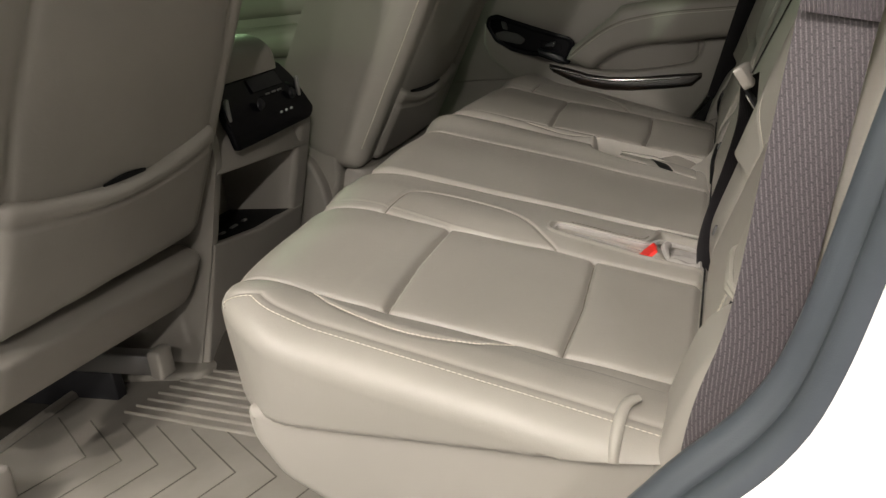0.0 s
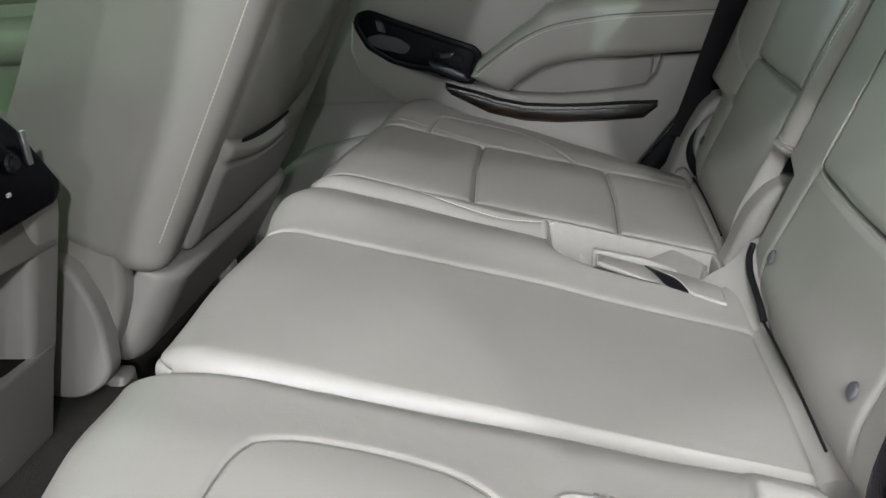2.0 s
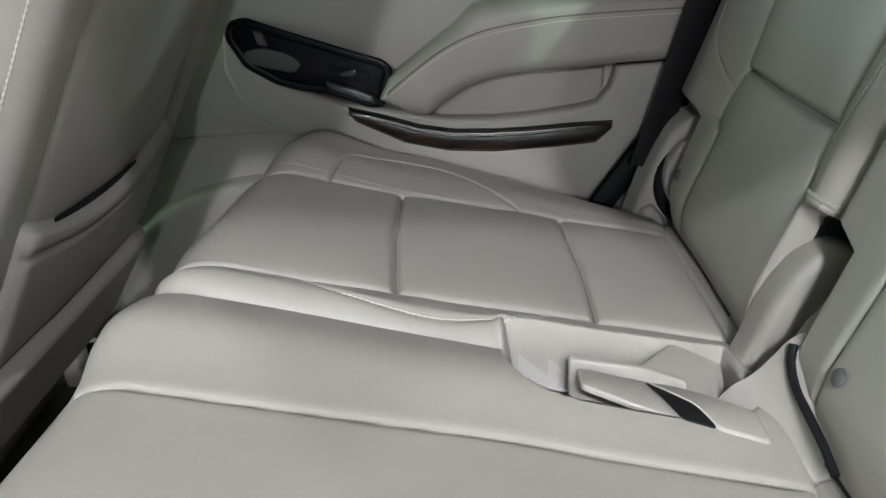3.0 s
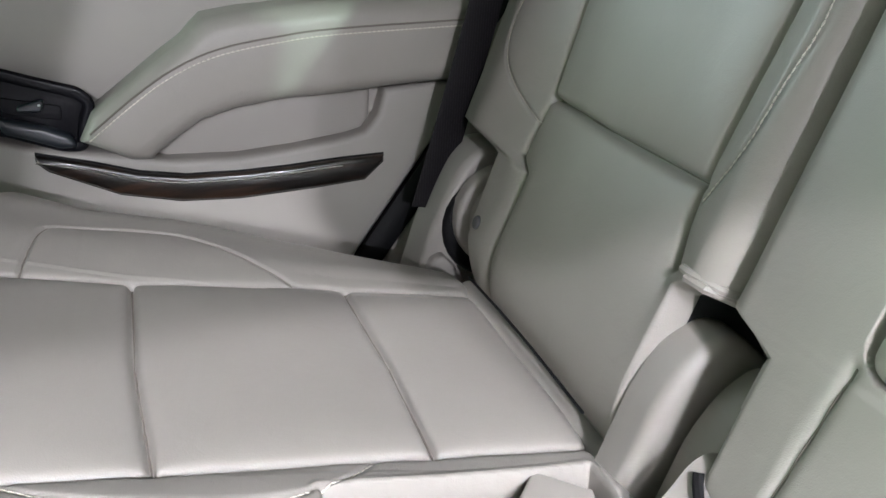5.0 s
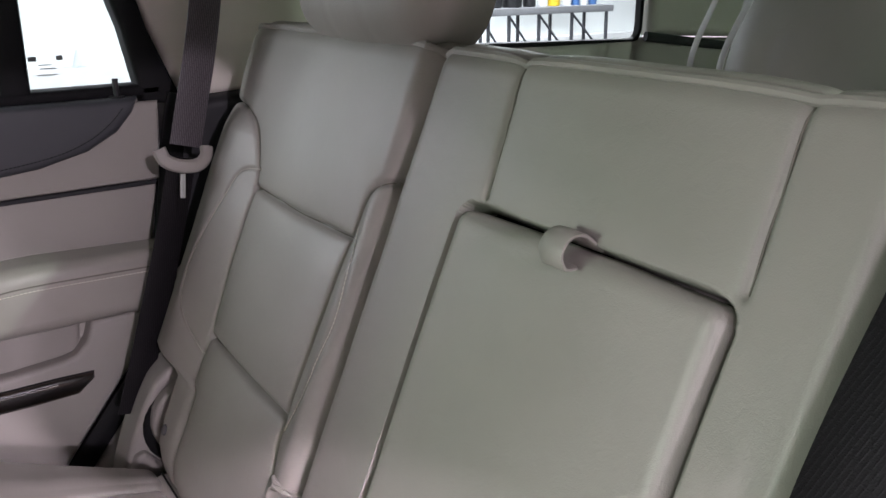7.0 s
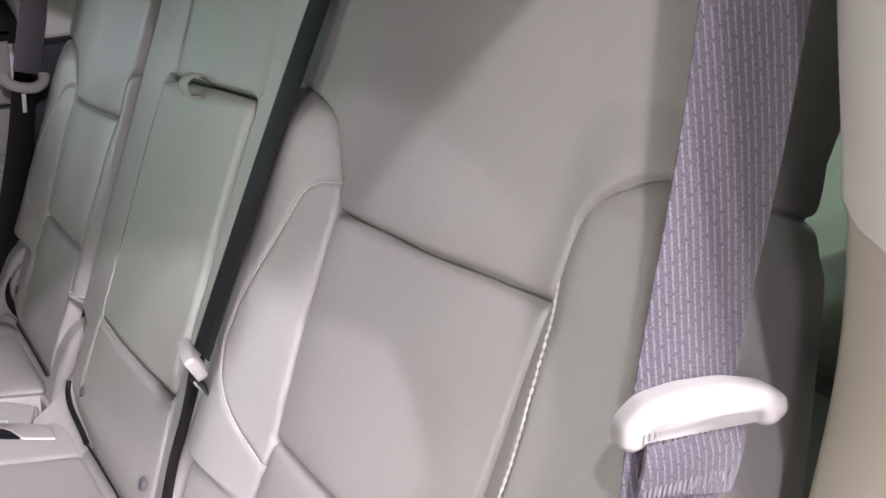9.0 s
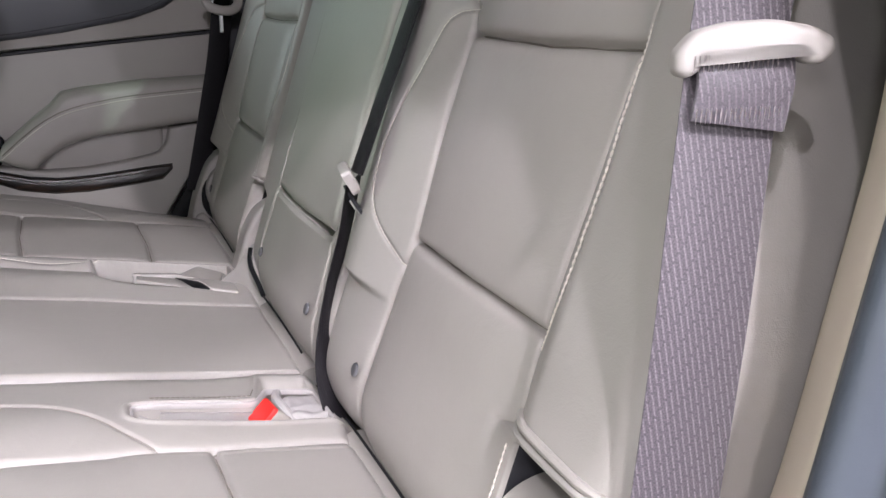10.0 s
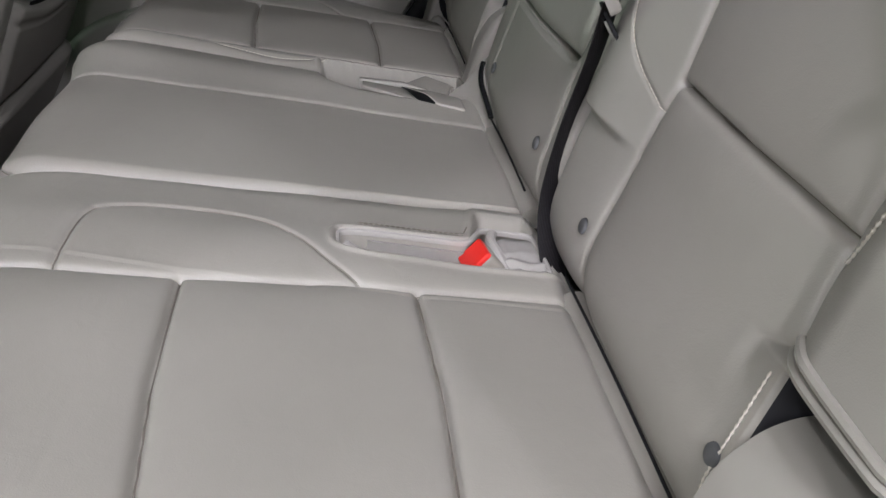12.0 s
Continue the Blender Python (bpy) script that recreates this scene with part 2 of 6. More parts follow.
def rounded(points, r, n=5):
    """Rounds the corners of a closed outline of 2D points."""
    out = []
    k = len(points)
    for i in range(k):
        p, a, c = Vector(points[i]), Vector(points[i - 1]), Vector(points[(i + 1) % k])
        d = min(r, (a - p).length * 0.45, (c - p).length * 0.45)
        s, e = p + (a - p).normalized() * d, p + (c - p).normalized() * d
        for j in range(n + 1):
            t = j / n
            out.append(s * (1 - t) ** 2 + p * 2 * t * (1 - t) + e * t ** 2)
    return out


def plate(points, to3d, depth, r=0.004, seg=3, corner=0.0):
    """A solid plate with rounded rim: 2D outline, a map (a, b, h) to the world, and its thickness."""
    pts = rounded(points, corner) if corner else [Vector(p) for p in points]
    k = len(pts)
    area = sum(pts[i - 1].x * pts[i].y - pts[i].x * pts[i - 1].y for i in range(k))
    if area < 0:
        pts = pts[::-1]
    inward = []
    for i in range(k):
        e0, e1 = (pts[i] - pts[i - 1]), (pts[(i + 1) % k] - pts[i])
        n0, n1 = Vector((-e0.y, e0.x)).normalized(), Vector((-e1.y, e1.x)).normalized()
        m = n0 + n1
        inward.append(m * (1 / max(0.6, m.dot(m) / 2)) if m.length > 1e-6 else n0)
    r = min(r, depth * 0.95)
    bm = bmesh.new()
    heights = [(0.0, 0.0), (0.0, depth - r)]
    if r:
        heights += [(r * (1 - math.cos(math.pi / 2 * j / seg)), depth - r + r * math.sin(math.pi / 2 * j / seg)) for j in range(1, seg + 1)]
    rings = [[bm.verts.new((p.x + n.x * o, p.y + n.y * o, z)) for p, n in zip(pts, inward)] for o, z in heights]
    for lo, up in zip(rings[:-1], rings[1:]):
        for i in range(k):
            bm.faces.new((lo[i], lo[(i + 1) % k], up[(i + 1) % k], up[i])).smooth = True
    caps = [bm.faces.new(rings[0][::-1]), bm.faces.new(rings[-1])]
    for f in caps:
        f.smooth = False
    bmesh.ops.triangulate(bm, faces=caps)
    for v in bm.verts:
        v.co = Vector(to3d(v.co.x, v.co.y, v.co.z))
    return bm


def smooth_line(points, step=0.01):
    """A Catmull-Rom curve through points, sampled about every step metres."""
    P = [Vector(p) for p in points]
    if len(P) == 2:
        n = max(1, int((P[1] - P[0]).length / step))
        return [P[0].lerp(P[1], i / n) for i in range(n + 1)]
    P = [P[0] * 2 - P[1]] + P + [P[-1] * 2 - P[-2]]
    out = []
    for i in range(1, len(P) - 2):
        a, b, c, d = P[i - 1], P[i], P[i + 1], P[i + 2]
        n = max(2, int((c - b).length / step))
        for j in range(n):
            t = j / n
            out.append(0.5 * ((2 * b) + (c - a) * t + (2 * a - 5 * b + 4 * c - d) * t * t + (3 * b - a - 3 * c + d) * t ** 3))
    out.append(P[-2])
    return out


def sweep(path, profile, side, closed=False):
    """Sweeps a closed 2D profile along a 3D path; side(i, tangent) is the profile's first axis. Gives a bmesh with UVs in metres."""
    bm = bmesh.new()
    uvl = bm.loops.layers.uv.new("UVMap")
    rings = []
    n = len(path)
    length = [0.0]
    for i in range(1, n):
        length.append(length[-1] + (path[i] - path[i - 1]).length)
    for i, p in enumerate(path):
        if closed:
            t = (path[(i + 1) % n] - path[i - 1]).normalized()
        else:
            t = (path[min(i + 1, n - 1)] - path[max(i - 1, 0)]).normalized()
        s = Vector(side(i, t))
        s = (s - t * s.dot(t)).normalized()
        u = t.cross(s)
        rings.append([bm.verts.new(p + s * a + u * b) for a, b in profile])
    k = len(profile)
    for i in range(n if closed else n - 1):
        ra, rb = rings[i], rings[(i + 1) % n]
        for j in range(k):
            f = bm.faces.new((ra[j], ra[(j + 1) % k], rb[(j + 1) % k], rb[j]))
            xs = (profile[j][0], profile[(j + 1) % k][0], profile[(j + 1) % k][0], profile[j][0])
            ys = (length[i], length[i], length[min(i + 1, n - 1)], length[min(i + 1, n - 1)])
            for lp, a, b in zip(f.loops, xs, ys):
                lp[uvl].uv = (a, b)
    if not closed:
        bm.faces.new(rings[0][::-1])
        bm.faces.new(rings[-1])
    return bm


def circle(r, n=10, ry=None):
    ry = r if ry is None else ry
    return [(r * math.cos(2 * math.pi * i / n), ry * math.sin(2 * math.pi * i / n)) for i in range(n)]


def strip(w, h, n=3):
    """A flat profile w wide and h thick, with rounded sides."""
    out = []
    for cx, a0 in ((w / 2 - h / 2, -90), (-w / 2 + h / 2, 90)):
        for j in range(n + 1):
            a = radians(a0 + 180 * j / n)
            out.append((cx + h / 2 * math.cos(a), h / 2 * math.sin(a)))
    return out


def bar(points, r, side=(0, 0, 1), n=10, step=0.01, ry=None):
    return sweep(smooth_line(points, step), circle(r, n, ry), lambda i, t: Vector(side) if abs(Vector(side).dot(t)) < 0.95 else Vector((1, 0.1, 0)))


def join(*bms):
    """Joins loose pieces of one part."""
    base = bms[0]
    for b in bms[1:]:
        me = bpy.data.meshes.new("piece")
        b.to_mesh(me)
        b.free()
        base.from_mesh(me)
        bpy.data.meshes.remove(me)
    return base


def near_line(A, B, line):
    """Distance of grid points (A, B) to a polyline of (a, b) pairs."""
    best = np.full(A.shape, 9.0)
    for (a0, b0), (a1, b1) in zip(line[:-1], line[1:]):
        da, db = a1 - a0, b1 - b0
        t = np.clip(((A - a0) * da + (B - b0) * db) / (da * da + db * db + 1e-12), 0, 1)
        best = np.minimum(best, np.hypot(A - a0 - t * da, B - b0 - t * db))
    return best


def inside(A, B, outline):
    """Which grid points lie inside a closed outline."""
    res = np.zeros(A.shape, bool)
    k = len(outline)
    for i in range(k):
        (a0, b0), (a1, b1) = outline[i], outline[(i + 1) % k]
        cross = ((b0 > B) != (b1 > B))
        if b1 != b0:
            res ^= cross & (A < (a1 - a0) * (B - b0) / (b1 - b0) + a0)
    return res


def curve2(points, step=0.012):
    return [(p.x, p.y) for p in smooth_line([(a, b, 0) for a, b in points], step)]


def tidy(R, least=260):
    """Gives small islands of a region map to the region next to them."""
    R = R.copy()
    na, nb = R.shape
    seen = np.zeros(R.shape, bool)
    for i in range(na):
        for j in range(nb):
            if seen[i, j]:
                continue
            k, todo, cells, rim = R[i, j], [(i, j)], [], collections.Counter()
            seen[i, j] = True
            while todo:
                p, q = todo.pop()
                cells.append((p, q))
                for u, w in ((p + 1, q), (p - 1, q), (p, q + 1), (p, q - 1)):
                    if 0 <= u < na and 0 <= w < nb:
                        if R[u, w] != k:
                            rim[int(R[u, w])] += 1
                        elif not seen[u, w]:
                            seen[u, w] = True
                            todo.append((u, w))
            if len(cells) < least and rim and (R == k).sum() > len(cells):
                best = rim.most_common(1)[0][0]
                for p, q in cells:
                    R[p, q] = best
    return R


class Pillow:
    """A padded body: a grid over a rectangle (a, b) whose rim rolls over and falls as a skirt; seams sink into it.
    spot(a, b, h) gives the world place of a point h above the face."""

    def __init__(self, lo, hi, rims, rz, skirts, spacing, spot, fall=None):
        (self.a0, self.b0), (self.a1, self.b1) = lo, hi
        self.rims, self.rz, self.skirts, self.spot = rims, rz, skirts, spot
        ra0, ra1, rb0, rb1 = rims
        ka0, ka1, kb0, kb1 = skirts
        av = np.concatenate([self.rim_axis(self.a0, ra0, ka0, spacing)[::-1], np.arange(self.a0 + ra0, self.a1 - ra1 + spacing * 0.5, (self.a1 - ra1 - self.a0 - ra0) / max(1, round((self.a1 - ra1 - self.a0 - ra0) / spacing))), self.rim_axis(-self.a1, ra1, ka1, spacing) * -1])
        bv = np.concatenate([self.rim_axis(self.b0, rb0, kb0, spacing)[::-1], np.arange(self.b0 + rb0, self.b1 - rb1 + spacing * 0.5, (self.b1 - rb1 - self.b0 - rb0) / max(1, round((self.b1 - rb1 - self.b0 - rb0) / spacing))), self.rim_axis(-self.b1, rb1, kb1, spacing) * -1])
        self.A, self.B = np.meshgrid(av, bv, indexing="ij")
        self.H = np.zeros(self.A.shape)
        self.seams = []
        self.region = np.zeros(self.A.shape, int)

    def rim_axis(self, lo, r, k, spacing):
        """Grid lines of a rim outwards from its inner line: the roll, then the skirt."""
        n = max(3, int(r * 1.57 / spacing))
        roll = [lo + r - r * (i + 1) / n for i in range(n)]
        m = max(1, int(k / 0.006)) if k > 0 else 0
        return np.array(roll + [lo - r * (j + 1) / m for j in range(m)])

    def seam(self, line, depth=0.004, width=0.004):
        d = near_line(self.A, self.B, line)
        self.seams.append(line)
        self.H -= depth * (0.6 * np.exp(-(d / width) ** 2) + 0.8 * np.exp(-(d / 0.0015) ** 2))

    def puff(self, lines, height, reach):
        swell = np.full(self.A.shape, height)
        for l in lines:
            swell = swell * (1 - np.exp(-near_line(self.A, self.B, l) / reach))
        self.H += swell

    def paint(self, outline, k):
        self.region[inside(self.A, self.B, outline)] = k

    def world(self):
        ra0, ra1, rb0, rb1 = self.rims
        qa = np.clip(self.A, self.a0 + ra0, self.a1 - ra1)
        qb = np.clip(self.B, self.b0 + rb0, self.b1 - rb1)
        ea, eb = self.A - qa, self.B - qb
        Ra, Rb = np.where(ea < 0, ra0, ra1), np.where(eb < 0, rb0, rb1)
        na, nb = ea / Ra, eb / Rb
        s = np.maximum(np.abs(na), np.abs(nb))
        l = np.hypot(na, nb) + 1e-12
        ua, ub = na / l, nb / l
        c = np.minimum(s, 1) * (math.pi / 2)
        ka = np.where(ea < 0, self.skirts[0], self.skirts[1])
        kb = np.where(eb < 0, self.skirts[2], self.skirts[3])
        k = np.maximum(np.where(ea != 0, ka, 0) * ua ** 2 + np.where(eb != 0, kb, 0) * ub ** 2, 0)
        drop = self.rz * (1 - np.cos(c)) + np.maximum(s - 1, 0) * k
        pa = qa + Ra * ua * np.sin(c) + self.H * np.sin(c) * ua
        pb = qb + Rb * ub * np.sin(c) + self.H * np.sin(c) * ub
        return pa, pb, self.H * np.cos(c) - drop

    def build(self, names, parent):
        """One mesh for each region: names gives, by region, name, material and label."""
        pa, pb, ph = self.world()
        P = np.stack(self.spot(pa, pb, ph), -1)
        na, nb = self.A.shape
        R = np.maximum.reduce([self.region[:-1, :-1], self.region[1:, :-1], self.region[:-1, 1:], self.region[1:, 1:]])
        R = tidy(R)
        idx = np.arange(na * nb).reshape(na, nb)
        flat = P.reshape(-1, 3)
        normal = np.cross(np.gradient(P, axis=0), np.gradient(P, axis=1)).reshape(-1, 3)
        normal /= np.linalg.norm(normal, axis=1, keepdims=True) + 1e-12
        made = {}
        for k, (name, material, label) in names.items():
            ii, jj = np.nonzero(R == k)
            if not len(ii):
                continue
            q = np.stack([idx[ii, jj], idx[ii + 1, jj], idx[ii + 1, jj + 1], idx[ii, jj + 1]], -1)
            used, inv = np.unique(q, return_inverse=True)
            made[k] = mesh_part(name, flat[used], inv.reshape(q.shape), material, parent, label, normal[used])
        return made

    def on(self, a, b, h=0.0):
        """World place of a point of the flat part of the face."""
        p = self.spot(np.array([a]), np.array([b]), np.array([h]))
        return Vector((float(p[0][0]), float(p[1][0]), float(p[2][0])))


def stitches(lines, pitch=0.0050, r=0.0012, length=0.0046):
    """Short raised threads along world lines, joined into one part."""
    verts, faces = [], []
    for line in lines:
        acc = 0.0
        for p, q in zip(line[:-1], line[1:]):
            seg = (q - p).length
            while acc < seg:
                c = p.lerp(q, acc / seg)
                t = (q - p).normalized()
                s = t.cross(Vector((0.3, 0.2, 1))).normalized()
                u = s.cross(t)
                base = len(verts)
                for f, w in ((-0.5, 0.45), (0, 1.0), (0.5, 0.45)):
                    for ang in range(4):
                        a = math.pi / 2 * ang + 0.78
                        verts.append(c + t * length * f + (s * math.cos(a) + u * math.sin(a)) * r * w)
                for ring in (0, 4):
                    for ang in range(4):
                        n = (ang + 1) % 4
                        faces.append((base + ring + ang, base + ring + n, base + ring + 4 + n, base + ring + 4 + ang))
                acc += pitch
            acc -= seg
    return verts, faces


def ride(pil, line, lift=(0, 0, 0.0008)):
    """World points of a seam line on a built pillow."""
    pa, pb, ph = pil.world()
    P = np.stack(pil.spot(pa, pb, ph), -1)
    av, bv = pil.A[:, 0], pil.B[0, :]
    out, dense = [], [line[0]]
    for (a0, b0), (a1, b1) in zip(line[:-1], line[1:]):
        n = max(1, int(math.hypot(a1 - a0, b1 - b0) / 0.006))
        dense += [(a0 + (a1 - a0) * k / n, b0 + (b1 - b0) * k / n) for k in range(1, n + 1)]
    for a, b in dense:
        i = int(np.clip(np.searchsorted(av, a) - 1, 0, len(av) - 2))
        j = int(np.clip(np.searchsorted(bv, b) - 1, 0, len(bv) - 2))
        u, w = (a - av[i]) / (av[i + 1] - av[i]), (b - bv[j]) / (bv[j + 1] - bv[j])
        p = P[i, j] * (1 - u) * (1 - w) + P[i + 1, j] * u * (1 - w) + P[i, j + 1] * (1 - u) * w + P[i + 1, j + 1] * u * w
        out.append(Vector(p) + Vector(lift))
    return out


def stitch_part(pil, lines, parent, lift=(0, 0, 0.0008), material=None, **how):
    for l in lines:
        v, f = stitches([ride(pil, l, lift)], **how)
        mesh_part("stitching", v, f, material or THREAD, parent, "raised cream thread stitching")


def seam_shade_bars(pil, parent, lift, skip=(), r=0.0008):
    """Thin dark bars that paint the shade line at the bottom of each seam."""
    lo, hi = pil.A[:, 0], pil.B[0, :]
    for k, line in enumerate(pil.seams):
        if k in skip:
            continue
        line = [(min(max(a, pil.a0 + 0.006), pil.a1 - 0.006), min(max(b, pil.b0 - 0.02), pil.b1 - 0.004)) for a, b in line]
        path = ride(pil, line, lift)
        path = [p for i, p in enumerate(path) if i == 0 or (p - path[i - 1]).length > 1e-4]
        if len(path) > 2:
            part("seam", sweep(path, circle(r, 5), lambda i, t: Vector(lift) if abs(Vector(lift).normalized().dot(t)) < 0.9 else Vector((0.3, 1, 0.2))), SEAM_SHADE_AND_THREAD, parent)


# ---- the floor of the car ----
def flat(a, b, h):
    return (a, b, h)


floor = tagged(place("floor", bpy.data.meshes.new("floor"), CARPET), "dark beige carpeted car floor", "floor", kind="structure")
fb = box(-1.9, 2.3, -0.02, 1.50, -0.05, -0.012, 0.004)
fb.to_mesh(floor.data)
fb.free()

tagged(part("trim", plate([(0.45, -0.012), (0.50, 0.05), (0.56, 0.085), (0.90, 0.085), (0.96, 0.05), (1.02, -0.012)], lambda a, b, h: (-0.7 + h, a, b), 0.52, 0.01), CARPET), "dark beige carpeted hump along the floor", "floor", kind="structure")

liner = thing("floor_mat", (-0.2, 0.25, 0), "grey-beige ribbed all-weather floor mat with raised rim", "floor mat")
part("mat_sheet", plate([(-0.50, 0.02), (-0.50, 0.52), (-0.10, 0.56), (0.06, 0.56), (0.06, 0.02)], flat, 0.006, 0.003, corner=0.03), MAT_RUBBER, liner)
part("rim", sweep([Vector((x, y, 0.008)) for x, y in rounded([(-0.50, 0.02), (-0.50, 0.52), (-0.10, 0.56), (0.06, 0.56), (0.06, 0.02)], 0.03)], circle(0.010, 8), lambda i, t: (0, 0, 1), closed=True), MAT_RUBBER, liner)
# Thin dark bars drawn in place of the liner's grooves.
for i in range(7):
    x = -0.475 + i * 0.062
    part("groove_bar", bar([(x, 0.285, 0.0062), (x + 0.13, 0.195, 0.0062)], 0.0011, n=6), MAT_GROOVE, liner)
    part("groove_bar", bar([(x + 0.13, 0.195, 0.0062), (x + 0.09, 0.07, 0.0062)], 0.0011, n=6), MAT_GROOVE, liner)
for i in range(8):
    y = 0.315 + i * 0.021
    part("ridge", bar([(-0.37 + 0.006 * i, y, 0.0055), (-0.02, y - 0.045, 0.0055)], 0.0045, n=8, ry=0.0025), MAT_RUBBER, liner)
part("raised_pad", plate([(-0.47, 0.40), (-0.47, 0.50), (-0.30, 0.53), (-0.30, 0.43)], flat, 0.018, 0.008, corner=0.02), MAT_RUBBER, liner)

# Carpet colour instead of liner grey: the footwell's shade is painted in.
liner_far = thing("floor_mat", (-0.2, 0.95, 0), "floor mat beside the centre console, coloured dark for its shade", "floor mat")
part("mat_sheet", plate([(-0.55, 0.60), (-0.55, 1.38), (0.05, 1.38), (0.05, 0.60)], lambda a, b, h: (a, b, h + 0.086 * max(0.0, min(1.0, (1.03 - b) / 0.1)) if b < 1.03 else h), 0.006, 0.003, corner=0.03), CARPET, liner_far)

tagged(part("door_sill", plate([(-0.03, -0.03), (-0.11, -0.03), (-0.16, -0.08), (-0.10, 0.015), (0.0, 0.02), (0.03, -0.01)], lambda a, b, h: (-1.0 + h, a, b), 1.35, 0.01), PLASTIC), "beige plastic door sill strip under the rear doorway", "door sill", kind="structure")


# ---- rear bench ----
def cushion_top(x):
    return 0.291 - 0.283 * (x - 0.186)


INSERT_FAR = [(0.345, -0.03), (0.341, 0.039), (0.357, 0.187), (0.372, 0.322), (0.381, 0.50)]
INSERT_NEAR = [(0.086, -0.03), (0.095, 0.083), (0.105, 0.197), (0.121, 0.369), (0.132, 0.50)]
CROSS = ([(0.357, 0.187), (0.23, 0.188), (0.105, 0.197)], [(0.373, 0.366), (0.24, 0.372), (0.121, 0.370)])
ARC_FAR = curve2([(0.346, 0.098), (0.42, 0.107), (0.443, 0.123), (0.454, 0.165), (0.455, 0.229), (0.435, 0.267), (0.396, 0.300), (0.372, 0.322)])
ARC_NEAR = curve2([(0.098, 0.112), (0.078, 0.155), (0.071, 0.223), (0.076, 0.271), (0.090, 0.302), (0.117, 0.330)])


def seat_cushion(parent, shift, a0, a1, rims, skirts, skew=None, slot=None, mirror_edge=False, front_lag=None, bottom=0.0):
    def spot(a, b, h):
        y = a if skew is None else skew(a, b)
        z = cushion_top(b) + h + 0.002
        under = np.clip(bottom - 0.03 * b - z, 0, 0.2)
        z = z + under
        fade = 1 - np.clip(b / 0.15, 0, 1)
        u = np.clip(a, a0, a1)
        lag = front_lag(u) * fade + np.clip(-h - 0.05, 0, 0.06) * 0.02 * fade + under * 0.5 * fade
        y = y + np.where(a < (a0 + a1) / 2, 1, -1) * (np.clip(-h - 0.05, 0, 0.2) * 0.06 + under * 0.5)
        return b + lag, y, z

    def sh(line):
        return [(a + shift, b) for a, b in line]

    pil = Pillow((a0, 0.0), (a1, 0.497), rims, 0.036, skirts, 0.0018, spot)
    far, near, cross = sh(INSERT_FAR), sh(INSERT_NEAR), [sh(c) for c in CROSS]
    arcf, arcn = sh(ARC_FAR), sh(ARC_NEAR)
    front = [(a0 + 0.035, 0.014), (a1 + 0.05, 0.014)]
    pil.puff([far, near] + cross, 0.0055, 0.013)
    A, B = pil.A, pil.B
    mid = (A > shift + 0.10) & (A < shift + 0.365)
    pil.H += np.where(mid, 0.0, 0.004 * np.exp(-((np.minimum(np.abs(A - shift - 0.10), np.abs(A - shift - 0.37)) - 0.05) / 0.04) ** 2))
    for l in (far, near):
        pil.seam(l, 0.0042, 0.0034)
    for l in cross:
        pil.seam(l, 0.0055, 0.0034)
    for l in (arcf, arcn):
        pil.seam(l, 0.0026, 0.0030)
    edge = [(shift + 0.057, 0.015), (shift + 0.057, 0.50)]
    if not mirror_edge:
        pil.seam(edge, 0.0018, 0.0034)
    pil.seam(front, 0.0022, 0.003)
    # soft creases of worn leather
    pil.H += np.array([[0.0011 * noise.noise(Vector((a * 11, b * 14, shift))) for b in pil.B[0]] for a in pil.A[:, 0]])
    big = 3.0
    pil.region[:] = 1
    pil.paint(near + [(big, 0.50), (big, -0.03)], 2)
    pil.paint(far + [(big, 0.50), (big, -0.03)], 3)
    c0, c1 = cross
    pil.paint(near[:2] + [c0[2], c0[1], c0[0]] + far[:2][::-1], 4)
    pil.paint([c0[2], c1[2], c1[1], c1[0], c0[0], c0[1]], 5)
    pil.paint([c1[2], near[-1], far[-1], c1[0], c1[1]], 6)
    pil.region[pil.region == 2] = 5
    pil.paint(arcf + [far[3], far[2]], 7)
    pil.paint(arcn + [near[3], near[2]], 8)
    if not mirror_edge:
        pil.region[(A < shift + 0.057)] = 9
    pil.region[(B < 0.014)] = 10
    if slot is not None:
        outline, depth = slot
        d = near_line(A, B, outline + outline[:1])
        ins_slot = inside(A, B, outline)
        pil.H -= np.where(ins_slot, depth * np.clip(d / 0.006, 0, 1), 0)
        pil.H += 0.0025 * np.exp(-((d - 0.004) / 0.003) ** 2) * ~ins_slot
        pil.region[ins_slot & (d > 0.005)] = 11
    names = {1: ("side_bolster", LEATHER, ""), 3: ("side_bolster", LEATHER, ""), 4: ("front_panel", LEATHER, ""), 5: ("middle_panel", LEATHER, ""), 6: ("rear_panel", LEATHER, ""),
             7: ("bolster_inset", LEATHER, ""), 8: ("bolster_inset", LEATHER, ""), 9: ("side_panel", LEATHER, ""), 10: ("front_fall", LEATHER, ""), 11: ("buckle_slot", LINING, "pale grey fabric-lined buckle slot")}
    made = pil.build(names, parent)
    lines = [arcn]
    if not mirror_edge:
        lines.append([(a - 0.006, b) for a, b in edge])
    seam_shade_bars(pil, parent, (0, 0, 0.0006), (5,) if mirror_edge else (5, 6))
    stitch_part(pil, lines[:1], made[1], (0, 0, 0.0022 if not mirror_edge else 0.0012), r=0.0011 if not mirror_edge else 0.0007)
    stitch_part(pil, lines[1:], made[1], (0, -0.0010, 0.0006), r=0.0007, pitch=0.0056)
    return pil, made


